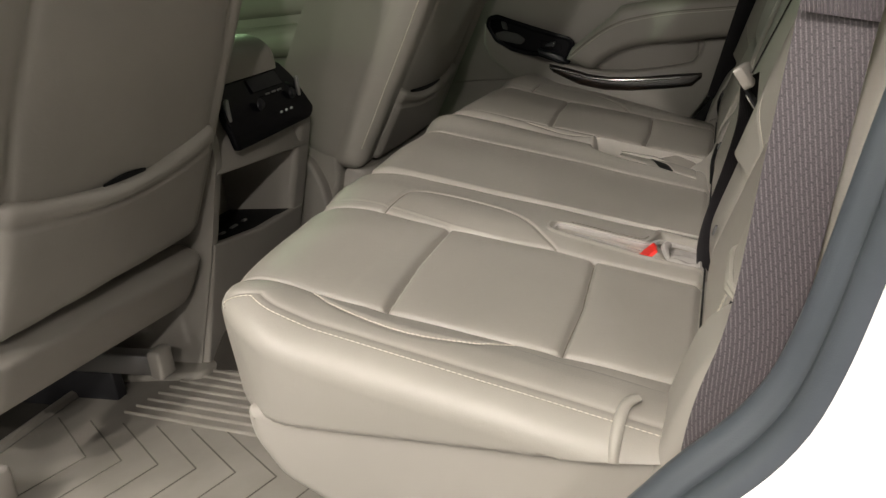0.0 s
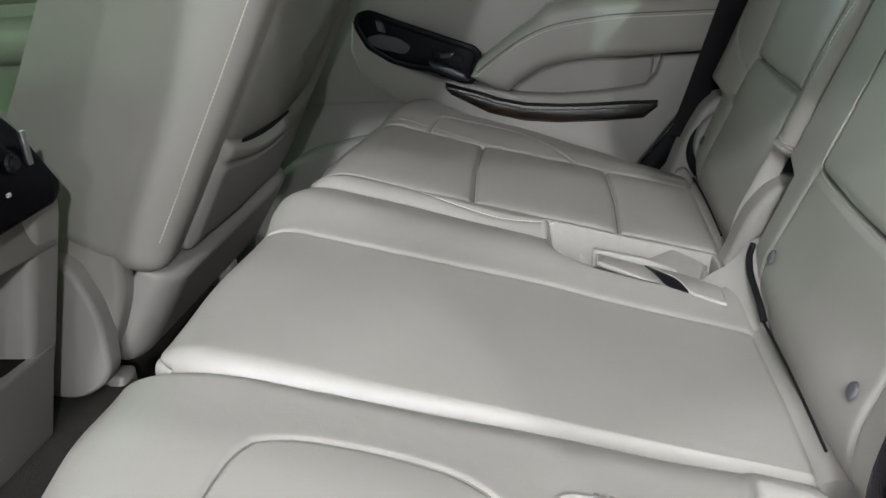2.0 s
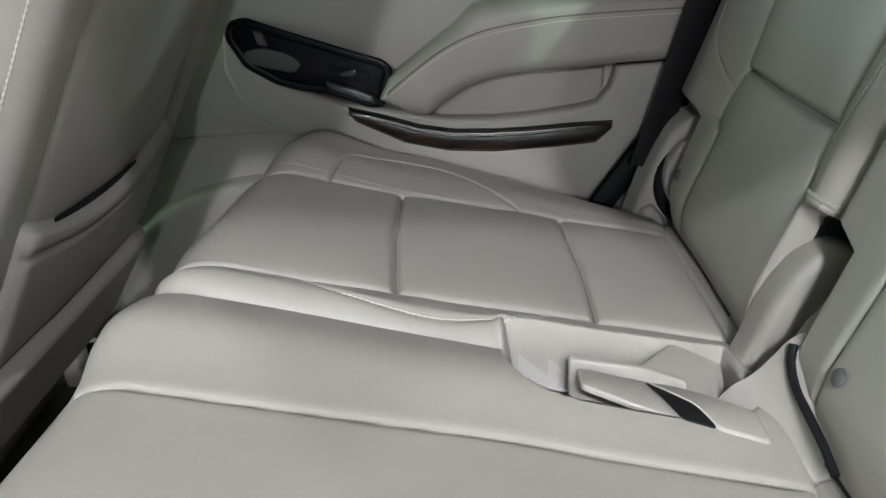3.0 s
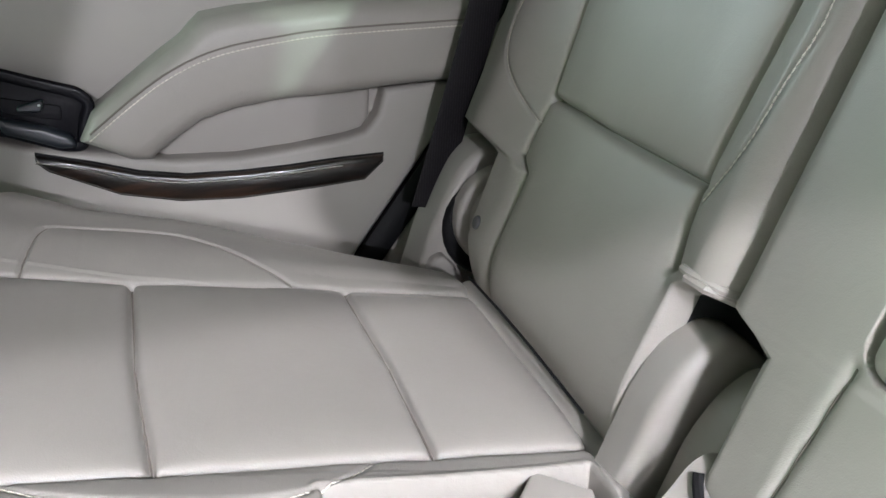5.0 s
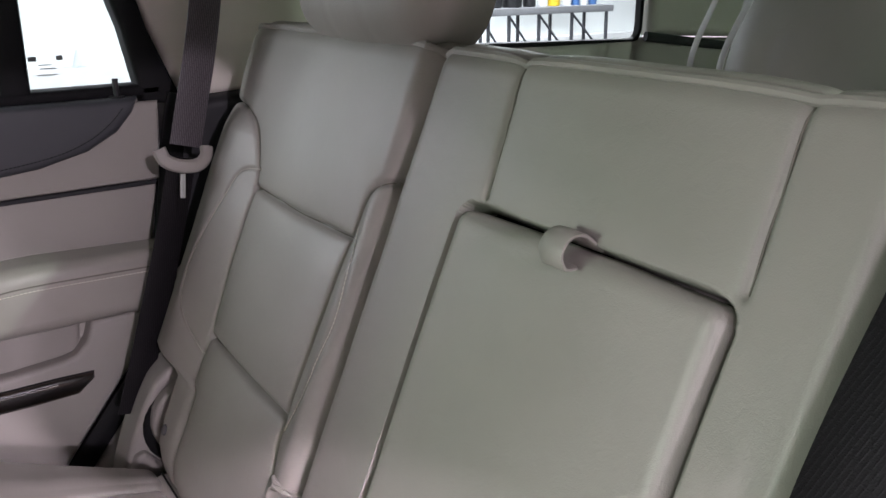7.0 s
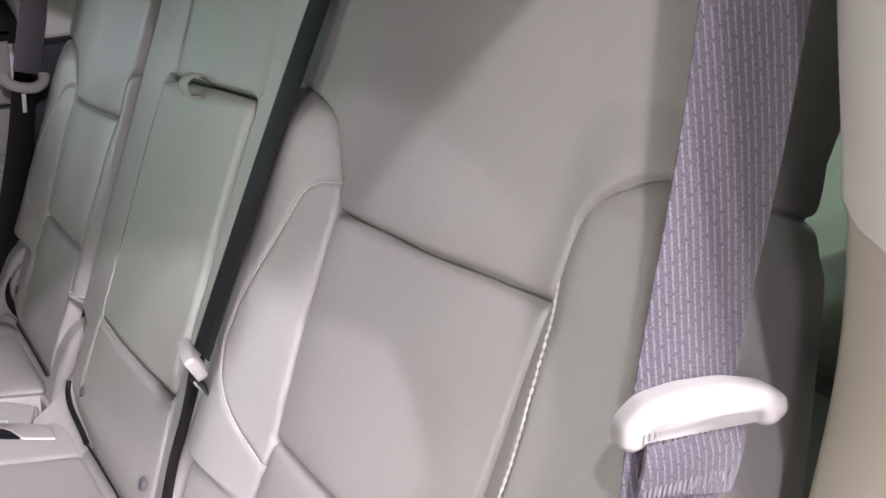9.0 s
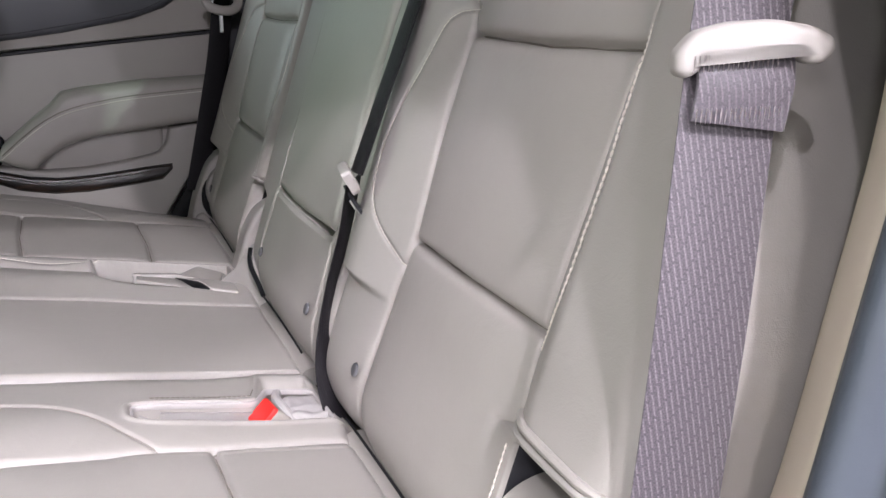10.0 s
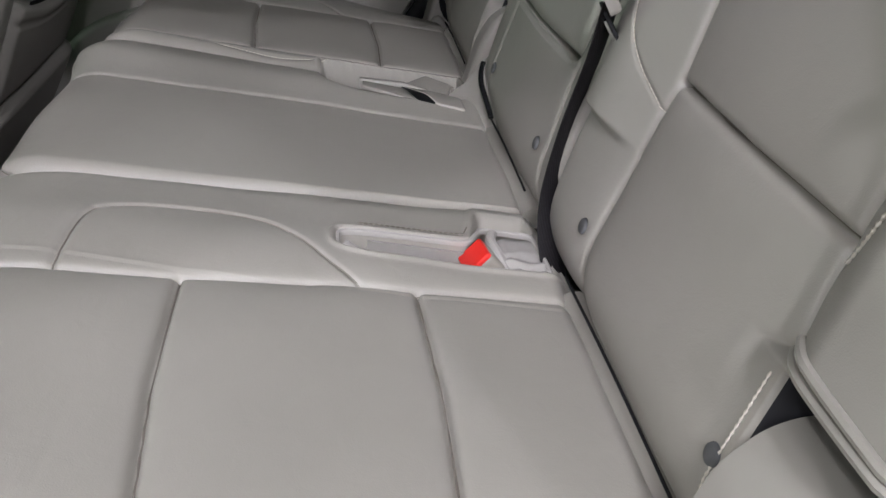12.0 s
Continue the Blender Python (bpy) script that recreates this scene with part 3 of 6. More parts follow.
bench = thing("bench_seat", (0.25, 0.45, 0), "beige leather rear bench seat with folding centre armrest", "car seat", "rear seats")
SLOT_NEAR = [(a, b) for b, a in ((p.x, p.y) for p in rounded([(0.304, 0.424), (0.304, 0.455), (0.323, 0.460), (0.420, 0.463), (0.430, 0.480), (0.436, 0.494), (0.488, 0.494), (0.491, 0.417), (0.42, 0.415), (0.33, 0.417)], 0.010))]
near_cushion, near_made = seat_cushion(bench, 0.0, 0.012, 0.512, (0.065, 0.022, 0.100, 0.012), (0.135, 0.05, 0.13, 0.02),
                                       skew=lambda a, b: a + np.clip((a - 0.47) / 0.042, 0, 1) * 0.05 * np.clip(b, 0, 0.5) / 0.495, slot=(SLOT_NEAR, 0.055),
                                       front_lag=lambda y: 0.040 * (1 - y / 0.512) + 0.020 * np.clip((0.16 - y) / 0.15, 0, 1) ** 2, bottom=0.212)

stitch_part(near_cushion, [[(0.4665, 0.325), (0.4675, 0.37), (0.4690, 0.418), (0.478, 0.424)]], near_made[11], (0, 0, 0.0018), material=SEAM_SHADE_AND_THREAD, r=0.0009)
# centre cushion
def centre_spot(a, b, h):
    return b, a + (1 - np.clip((a - 0.515) / 0.06, 0, 1)) * 0.05 * np.clip(b, 0, 0.5) / 0.495, cushion_top(b) + h


centre = Pillow((0.516, 0.0), (0.918, 0.497), (0.022, 0.022, 0.050, 0.012), 0.034, (0.05, 0.06, 0.13, 0.02), 0.0022, centre_spot)
C_SEAM = [(0.770, -0.03), (0.776, 0.04), (0.789, 0.25), (0.792, 0.50)]
centre.H += 0.012 * np.exp(-((centre.A - 0.86) / 0.05) ** 2) + 0.003 * np.exp(-((centre.A - 0.66) / 0.08) ** 2)
centre.seam(C_SEAM, 0.0034, 0.0045)
centre.seam([(0.5, 0.014), (0.95, 0.014)], 0.002, 0.003)
centre.H += np.array([[0.0012 * noise.noise(Vector((a * 10, b * 12, 5))) for b in centre.B[0]] for a in centre.A[:, 0]])
centre.region[:] = 1
centre.region[centre.A > np.interp(centre.B, [p[1] for p in C_SEAM], [p[0] for p in C_SEAM])] = 2
centre.region[centre.B < 0.014] = 3
C_SLOT = [(0.985, 0.285), (0.900, 0.285), (0.875, 0.290), (0.857, 0.298), (0.847, 0.315), (0.842, 0.338), (0.842, 0.40), (0.846, 0.455), (0.875, 0.475), (0.985, 0.485)]
c_in = inside(centre.A, centre.B, C_SLOT)
c_d = near_line(centre.A, centre.B, C_SLOT)
centre.H -= np.where(c_in, 0.062 * np.clip(c_d / 0.008, 0, 1), 0)
centre.region[c_in & (c_d > 0.003)] = 4
centre.build({1: ("centre_panel", LEATHER, ""), 2: ("centre_bolster", LEATHER, ""), 3: ("front_fall", LEATHER, ""), 4: ("buckle_slot", LINING, "pale fabric-lined buckle slot")}, bench)

seam_shade_bars(centre, bench, (0, 0, 0.0006))

side_seat = thing("bench_seat", (0.25, 1.17, 0), "beige leather single rear seat beside the door", "car seat", "rear seats")
far_cushion, far_made = seat_cushion(side_seat, 0.868, 0.922, 1.405, (0.022, 0.050, 0.060, 0.012), (0.06, 0.10, 0.13, 0.02), mirror_edge=True, slot=([(0.85, 0.286), (0.950, 0.288), (0.953, 0.33), (0.962, 0.42), (0.972, 0.478), (0.85, 0.480)], 0.060), front_lag=lambda y: 0.008 + 0.030 * np.clip((y - 1.0) / 0.3, 0, 1) + 0.035 * np.clip((y - 1.30) / 0.10, 0, 1) ** 2,
                                     skew=lambda a, b: a - np.clip((a - 1.26) / 0.14, 0, 1) * np.clip((b - 0.23) / 0.25, 0, 1.1) * 0.09)

for y0, y1, owner in ((0.128, 0.398, bench), (0.560, 0.800, bench), (0.992, 1.282, side_seat)):
    part("rear_roll", sweep(smooth_line([(0.507, y0, 0.195), (0.507, (y0 + y1) / 2, 0.198), (0.507, y1, 0.195)], 0.02), circle(0.017, 12, 0.012), lambda i, t: (0.962, 0, -0.27)), LEATHER, owner)

# Thin black strips paint the shade where cushion and backrest meet.
for y0, y1, owner in ((0.110, 0.400, bench), (0.575, 0.800, bench), (1.020, 1.262, side_seat)):
    part("gap_shade", bar([(0.4975, y0, 0.222), (0.4975, (y0 + y1) / 2, 0.2255), (0.4975, y1, 0.222)], 0.0013, (0, 0, 1), 6), BLACK_RUBBER_AND_SHADE, owner, "black strip painting the shade between cushion roll and backrest")
part("gap_shade", bar([(0.507, 0.893, 0.262), (0.502, 0.884, 0.252), (0.4985, 0.862, 0.243), (0.4975, 0.832, 0.238), (0.4975, 0.805, 0.232), (0.4975, 0.785, 0.224)], 0.0035, (0, 0, 1), 8), BLACK_RUBBER_AND_SHADE, bench, "black strip painting the shade beside the hinge shroud")
part("seat_base", plate([(0.066, 0.222), (0.28, 0.214), (0.48, 0.205), (0.50, 0.06), (0.24, 0.085), (0.150, 0.108), (0.095, 0.140), (0.068, 0.185)], lambda a, b, h: (a, 0.47 - h, b), 0.452, 0.014, 4, corner=0.015), PLASTIC, bench, "moulded beige plastic seat base")
part("seat_base", box(0.10, 0.50, 0.47, 0.90, 0.0, 0.17, 0.01), DARK_PLASTIC_AND_SHADE, bench, "dark under-seat frame")
part("seat_base", box(0.10, 0.50, 0.93, 1.36, 0.0, 0.17, 0.01), DARK_PLASTIC_AND_SHADE, side_seat, "dark under-seat frame")
part("seat_leg", box(0.20, 0.48, 0.06, 0.45, 0.0, 0.10, 0.01), DARK_PLASTIC_AND_SHADE, bench)
# folded leather tab at the cushion's rear corner
part("trim_tab", sweep(smooth_line([(0.433, 0.009, 0.198), (0.434, 0.017, 0.213), (0.437, 0.034, 0.227), (0.441, 0.050, 0.2325), (0.449, 0.062, 0.232)], 0.004), circle(0.0055, 10, 0.0042), lambda i, t: (1, 0, 0)), LEATHER, bench, "folded leather tab at the cushion corner")


# ---- backrests ----
def back_spot_with(warp):
    def spot(a, b, h):
        y = warp(a, b)
        return 0.487 + 0.39 * b - 0.92 * h, y, 0.2 + 0.92 * b + 0.39 * h
    return spot


BN = Vector((-0.92, 0, 0.39))


def s_of(z):
    return (z - 0.2) / 0.92


def yz(*pts):
    return [(y, s_of(z)) for y, z in pts]


T_LINE = yz((0.369, 0.580), (0.245, 0.577), (0.115, 0.580))
B_LINE = yz((0.363, 0.403), (0.245, 0.400), (0.128, 0.400))
INNER_FAR = yz((0.369, 0.580), (0.368, 0.49), (0.363, 0.403)) + [(0.378, 0.09), (0.392, -0.02)]
INNER_NEAR = yz((0.115, 0.580), (0.122, 0.49), (0.128, 0.400), (0.124, 0.372), (0.116, 0.346))
SHOULDER_FAR = curve2(yz((0.369, 0.580), (0.376, 0.603), (0.400, 0.640), (0.430, 0.655), (0.480, 0.665), (0.56, 0.668)))
SHOULDER_NEAR = curve2(yz((0.115, 0.580), (0.110, 0.600), (0.104, 0.625), (0.075, 0.645), (0.03, 0.655), (-0.06, 0.660)))
BARC_FAR = curve2(yz((0.366, 0.602), (0.405, 0.590), (0.424, 0.545), (0.454, 0.474), (0.452, 0.430), (0.422, 0.402), (0.366, 0.378)))
BARC_NEAR = curve2(yz((0.112, 0.597), (0.096, 0.570), (0.090, 0.520), (0.092, 0.480), (0.100, 0.429), (0.120, 0.390)))


def seat_back(parent, shift, a0, a1, warp, rims, skirts, notches, thread=0.0014, wing=0.017):
    def sh(line):
        return [(a + shift, b) for a, b in line]
    pil = Pillow((a0, 0.012), (a1, 0.622), rims, 0.042, skirts, 0.0019, back_spot_with(warp))
    A, B = pil.A, pil.B
    t, b, inf, inn = sh(T_LINE), sh(B_LINE), sh(INNER_FAR), sh(INNER_NEAR)
    shf, shn, arf, arn = sh(SHOULDER_FAR), sh(SHOULDER_NEAR), sh(BARC_FAR), sh(BARC_NEAR)
    pil.puff([t, b, inf, inn, shf, shn], 0.008, 0.018)
    for l in (t, b):
        pil.seam(l, 0.0080, 0.0042)
    for l in (inf, inn, shf, shn):
        pil.seam(l, 0.0045, 0.0036)
    for l in (arf, arn):
        pil.seam(l, 0.0018, 0.0028)
    # side wings stand a little forward
    ramp = np.clip((B - 0.152) / 0.008, 0, 1) * np.clip((0.53 - B) / 0.06, 0, 1)
    pil.H += (wing * np.clip((shift + 0.135 - A) / 0.055, 0, 1) ** 2 * (3 - 2 * np.clip((shift + 0.135 - A) / 0.055, 0, 1)) + 0.012 * np.exp(-((A - shift - 0.45) / 0.05) ** 2)) * ramp
    pil.seam([(a0 - 0.05, 0.606), (a1 + 0.05, 0.606)], 0.0025, 0.003)
    pil.H += np.array([[0.0013 * noise.noise(Vector((p * 10, q * 11, shift + 3))) for q in pil.B[0]] for p in pil.A[:, 0]])
    pil.region[:] = 1
    pil.paint(inf + [(3, -0.02), (3, 0.9)] + shf[::-1], 2)
    pil.paint(shn[::-1] + t[::-1] + shf + [(3, 0.72), (3, 0.9), (-1, 0.9), (-1, 0.72)], 3)
    pil.paint(t + inn[:3] + b[::-1] + inf[:3][::-1], 4)
    pil.paint(b + inn[3:] + [(inn[-1][0] - 0.09, inn[-1][1] - 0.002), (inn[-1][0] - 0.15, -0.2), (inf[-1][0], -0.2)] + inf[2:][::-1], 5)
    pil.paint(arf + [inf[2], inf[1], inf[0]], 6)
    pil.paint(arn + [inn[2], inn[1], inn[0]], 7)
    # Dark colour paints the shade under the wing and in its notch.
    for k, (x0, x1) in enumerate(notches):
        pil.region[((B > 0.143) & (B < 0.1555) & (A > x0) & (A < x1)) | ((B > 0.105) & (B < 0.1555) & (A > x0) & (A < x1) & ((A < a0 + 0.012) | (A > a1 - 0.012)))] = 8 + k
    names = {1: ("wing", LEATHER, ""), 2: ("wing", LEATHER, ""), 3: ("upper_panel", LEATHER, ""), 4: ("middle_panel", LEATHER, ""), 5: ("lower_panel", LEATHER, ""), 6: ("wing_inset", LEATHER, ""), 7: ("wing_inset", LEATHER, ""), 8: ("wing_shade", DARK_PLASTIC_AND_SHADE, "underside of the side wing, coloured dark for its shade"), 9: ("wing_shade", DARK_PLASTIC_AND_SHADE, "underside of the side wing, coloured dark for its shade")}
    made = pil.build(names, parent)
    seam_shade_bars(pil, parent, BN * 0.0006, (6, 7))
    stitch_part(pil, [arn], made[1], BN * (0.0006 + thread), r=thread)
    stitch_part(pil, [arf], made[2], BN * 0.0010, r=0.0005)
    return pil, made


def near_warp(a, b):
    low = np.clip((0.157 - b) / 0.010, 0, 1)
    shoulder = np.clip((b - 0.26) / 0.22, 0, 1)
    return a + low * 0.092 * np.clip((0.155 - a) / 0.133, 0, 1.2) + 0.034 * shoulder * np.clip((0.13 - a) / 0.11, 0, 1.2) ** 2


def far_warp(a, b):
    low = np.clip((0.160 - b) / 0.010, 0, 1)
    y = a + low * 0.030 * np.clip((0.998 - a) / 0.050, 0, 1.2)
    return y - low * 0.104 * np.clip((a - 1.21) / 0.19, 0, 1.2) - 0.03 * np.clip((0.06 - b) / 0.05, 0, 1) * np.clip((a - 1.25) / 0.15, 0, 1.2)


near_back, near_back_made = seat_back(bench, 0.0, 0.000, 0.490, near_warp, (0.016, 0.014, 0.065, 0.030), (0.055, 0.02, 0.03, 0.10), [(-1, 0.012)])
far_back, far_back_made = seat_back(side_seat, 0.877, 0.948, 1.402, far_warp, (0.022, 0.032, 0.065, 0.030), (0.09, 0.09, 0.03, 0.10), [(0.0, 0.956), (1.375, 3)], 0.0008, wing=0.003)


stitch_part(near_back, [[(0.034, 0.02 + 0.01 * i) for i in range(13)]], near_back_made[1], BN * 0.001)
part("notch_lip", sweep(ride(far_back, [(0.951, 0.1635), (0.960, 0.1635), (0.970, 0.1635), (0.982, 0.163)], BN * 0.0005), circle(0.0032, 8), lambda i, t: BN), LEATHER, side_seat)


def centre_warp(a, b):
    low = np.clip((0.160 - b) / 0.010, 0, 1)
    return a - low * 0.046 * np.clip((a - 0.85) / 0.094, 0, 1.2)


cback = Pillow((0.494, 0.012), (0.944, 0.622), (0.014, 0.024, 0.065, 0.030), 0.042, (0.02, 0.09, 0.03, 0.10), 0.0022, back_spot_with(centre_warp))
ARM = rounded([(0.560, s_of(0.355)), (0.560, s_of(0.648)), (0.838, s_of(0.650)), (0.838, s_of(0.358))], 0.022)
ARM = [(p.x, p.y) for p in ARM]
UP_L, UP_R = [(0.812, s_of(0.655)), (0.824, s_of(0.785))], [(0.563, s_of(0.652)), (0.568, s_of(0.785))]
arm_in = inside(cback.A, cback.B, ARM)
arm_d = near_line(cback.A, cback.B, ARM + ARM[:1])
cback.puff([UP_L, UP_R], 0.004, 0.03)
cback.H -= np.where(arm_in, 0.030 * np.clip(arm_d / 0.003, 0, 1), 0)
for l in (UP_L, UP_R):
    cback.seam(l, 0.004, 0.004)
cback.seam([(0.45, 0.606), (0.95, 0.606)], 0.0025, 0.003)
cback.seam([(0.560, s_of(0.355)), (0.545, 0.0)], 0.004, 0.004)
cback.seam([(0.838, s_of(0.358)), (0.850, 0.0)], 0.003, 0.005)
cback.H += 0.006 * np.exp(-((cback.A - 0.70) / 0.10) ** 2) * (cback.B < s_of(0.35))
cback.H += np.array([[0.0012 * noise.noise(Vector((p * 10, q * 11, 8))) for q in cback.B[0]] for p in cback.A[:, 0]])
cback.region[:] = 1
cback.paint([UP_L[0], UP_L[1], UP_R[1], UP_R[0]], 2)
cback.paint([(0.558, s_of(0.357)), (0.840, s_of(0.360)), (0.852, -0.1), (0.545, -0.1)], 3)
# Recess floor coloured black, so its gap shows the shade as paint.
cback.region[arm_in & (arm_d > 0.006)] = 4
cback.build({1: ("centre_frame", LEATHER, ""), 2: ("upper_panel", LEATHER, ""), 3: ("lower_panel", LEATHER, ""), 4: ("armrest_recess", BLACK_RUBBER_AND_SHADE, "armrest recess coloured black for the shade in it")}, bench)
seam_shade_bars(cback, bench, BN * 0.0006)
armrest = Pillow((0.5665, s_of(0.360)), (0.8345, s_of(0.642)), (0.012, 0.012, 0.012, 0.012), 0.012, (0.016, 0.016, 0.016, 0.016), 0.003, lambda a, b, h: back_spot_with(lambda p, q: p)(a, b, h + 0.006))
armrest.H += 0.004 * np.exp(-((armrest.A - 0.70) / 0.12) ** 2) + np.array([[0.0012 * noise.noise(Vector((p * 9, q * 9, 2))) for q in armrest.B[0]] for p in armrest.A[:, 0]])
arm_part = armrest.build({0: ("armrest", LEATHER, "folded-up leather centre armrest")}, bench)[0]
strap_at = Vector((0.672, 0.690, 0.650)) + BN * 0.004
part("pull_strap", sweep(smooth_line([strap_at + BN * a + Vector((0.39, 0, 0.92)) * b for a, b in ((-0.014, 0.000), (0.006, 0.006), (0.018, 0.002), (0.022, -0.010), (0.014, -0.019), (0.004, -0.016))], 0.004), strip(0.024, 0.003), lambda i, t: (0, 1, 0)), LEATHER_SMOOTH, arm_part, "looped beige pull strap")


part("notch_lip", sweep(ride(cback, [(0.940, 0.176), (0.938, 0.169), (0.934, 0.162), (0.932, 0.154), (0.932, 0.14), (0.932, 0.11)], BN * 0.0005), circle(0.0036, 8), lambda i, t: BN), LEATHER, bench)


def piping(pil, a0, a1, s, parent, r=0.0040):
    line = ride(pil, [(a0 + (a1 - a0) * i / 40, s) for i in range(41)], BN * 0.0015)
    part("piping", sweep(line, circle(r, 8), lambda i, t: BN), LEATHER, parent)


piping(near_back, 0.04, 0.485, 0.602, bench)
piping(cback, 0.498, 0.930, 0.602, bench)
piping(far_back, 0.945, 1.385, 0.602, side_seat)


# rolled lips under the side wings
for pil, a0, a1, owner in ((near_back, 0.004, 0.116, bench), (far_back, 0.938, 0.972, side_seat)):
    part("wing_lip", sweep(ride(pil, [(a0, 0.1600), ((a0 + a1) / 2, 0.1590), (a1, 0.1600)], BN * 0.0005), circle(0.0042, 8, 0.0036), lambda i, t: BN), LEATHER, owner)


for line in ([(0.005, 0.163), (0.006, 0.20), (0.007, 0.245), (0.008, 0.29)], [(0.006, 0.1655), (0.060, 0.1665), (0.108, 0.168)]):
    part("wing_piping", sweep(ride(near_back, line, BN * 0.001), circle(0.0032, 8), lambda i, t: BN if abs(BN.dot(t)) < 0.9 else Vector((0, 1, 0))), LEATHER, bench)


def grommet(y, parent, s=0.079):
    c = Vector((0.487 + 0.39 * s, y, 0.2 + 0.92 * s)) + BN * 0.0115
    bm = bmesh.new()
    prof = ((0.0, 0.0), (0.0056, -0.0006), (0.0066, -0.0012), (0.0074, -0.003))
    ring = []
    u, w = Vector((0, 1, 0)), Vector((0.39, 0, 0.92))
    for r, h in prof[1:]:
        ring.append([bm.verts.new(c + u * r * math.cos(k * 0.3927) + w * r * math.sin(k * 0.3927) + BN * h) for k in range(16)])
    for p, q in zip(ring[:-1], ring[1:]):
        for k in range(16):
            bm.faces.new((p[k], p[(k + 1) % 16], q[(k + 1) % 16], q[k]))
    bm.faces.new(ring[0])
    return part("grommet", bm, surface_grommet, parent, "dull grey plastic anchor plug")


surface_grommet = surface("grey_plug_plastic", (0.085, 0.085, 0.09), 0.5, bump=0.1, vary=0.05)
for y, owner in ((0.122, bench), (0.391, bench), (0.572, bench), (0.822, bench), (1.272, side_seat)):
    grommet(y, owner)


def hinge_cover(y0, y1, parent, dx=0.0, dz=0.0, r=0.020):
    pts = [(0.41, 0.06), (0.455, 0.15), (0.486, 0.225), (0.506, 0.275), (0.528, 0.303), (0.552, 0.316), (0.570, 0.310), (0.598, 0.282), (0.62, 0.20), (0.62, 0.06)]
    return part("hinge_cover", plate([(a + dx, b + dz) for a, b in pts], lambda a, b, h: (a, y1 - h, b), y1 - y0, r, 5, corner=0.02), PLASTIC, parent, "moulded beige plastic hinge cover")


def disc(x, z, radius, y0, y1, name, material, parent, label="", n=28, r=0.006):
    return part(name, plate([(x + radius * math.cos(2 * math.pi * k / n), z + radius * math.sin(2 * math.pi * k / n)) for k in range(n)], lambda a, b, h: (a, y1 - h, b), y1 - y0, r, 4), material, parent, label)


part("hinge_cover", plate([(0.405, 0.06), (0.448, 0.152), (0.482, 0.240), (0.503, 0.288), (0.528, 0.309), (0.554, 0.314), (0.576, 0.303), (0.604, 0.270), (0.62, 0.20), (0.62, 0.06)], lambda a, b, h: (a, 0.104 - h, b), 0.098, 0.022, 6, corner=0.02), PLASTIC, bench, "moulded beige plastic hinge cover")
disc(0.566, 0.253, 0.046, 1.306, 1.324, "hinge_cover", PLASTIC, side_seat, "round beige plastic hinge cover")
disc(0.564, 0.252, 0.058, 1.322, 1.340, "hinge_ring", PLASTIC, side_seat, "round beige plastic hinge cover")
# Offset black disc paints the crescent of shade behind the ring.
disc(0.557, 0.238, 0.060, 1.336, 1.347, "hinge_shade", BLACK_RUBBER_AND_SHADE, side_seat, "black disc painting the shade round the hinge")
part("hinge_bracket", plate([(0.452, 0.06), (0.462, 0.175), (0.486, 0.241), (0.504, 0.279), (0.522, 0.309), (0.543, 0.325), (0.566, 0.325), (0.602, 0.300), (0.645, 0.22), (0.645, 0.06)], lambda a, b, h: (a, 1.402 - h, b), 0.057, 0.010, 4, corner=0.012), PLASTIC, side_seat, "moulded beige plastic hinge bracket")
part("bracket_wedge", plate([(0.452, 0.10), (0.470, 0.180), (0.482, 0.212), (0.496, 0.216), (0.516, 0.190), (0.53, 0.12), (0.52, 0.08)], lambda a, b, h: (a, 1.392 - h, b), 0.060, 0.006, 3, corner=0.006), PLASTIC, side_seat)
hinge_cover(0.945, 0.980, side_seat, 0.006, 0.0, 0.010)
hinge_cover(0.905, 0.938, bench, 0.024, -0.022, 0.010)
part("hinge_shroud", plate([(0.448, 0.12), (0.450, 0.205), (0.462, 0.222), (0.480, 0.231), (0.494, 0.246), (0.506, 0.262), (0.520, 0.268), (0.535, 0.26), (0.535, 0.12)], lambda a, b, h: (a, 0.902 - h, b - 0.40 * h * min(1.0, max(0.0, (b - 0.15) / 0.08))), 0.100, 0.012, 5, corner=0.012), PLASTIC, bench, "sloping beige plastic shroud beside the hinge")
for y in (1.205, 0.405):
    part("roll_clip", moved(box(-0.004, 0.004, -0.008, 0.008, -0.004, 0.004, 0.002), pose(0.515, y, 0.216)), CHROME, side_seat if y > 0.9 else bench, "small bright metal clip")


def headrest(y0, y1, parent):
    c = Vector((0.735, (y0 + y1) / 2, 0.80))
    pil = Pillow((y0, 0.0), (y1, 0.19), (0.06, 0.06, 0.05, 0.05), 0.045, (0.03, 0.03, 0.03, 0.03), 0.008, lambda a, b, h: (0.692 + 0.30 * b - 0.94 * h, a, 0.772 + 0.95 * b + 0.34 * h - 0.0))
    pil.H += 0.008 * np.exp(-((pil.A - c.y) / 0.12) ** 2)
    pil.seam([(y0 + 0.115, -0.05), (y0 + 0.105, 0.24)], 0.003, 0.004)
    pil.seam([(y1 - 0.115, -0.05), (y1 - 0.105, 0.24)], 0.003, 0.004)
    hr = pil.build({0: ("headrest", LEATHER, "padded beige leather headrest")}, parent)[0]
    part("headrest_back", box(0.735, 0.80, y0 + 0.02, y1 - 0.02, 0.775, 0.955, 0.02), LEATHER, hr)
    for dy in (-0.07, 0.07):
        part("headrest_post", bar([(0.755, c.y + dy, 0.72), (0.762, c.y + dy, 0.80)], 0.006), CHROME, hr)


headrest(0.935, 1.245, side_seat)
headrest(-0.01, 0.345, bench)
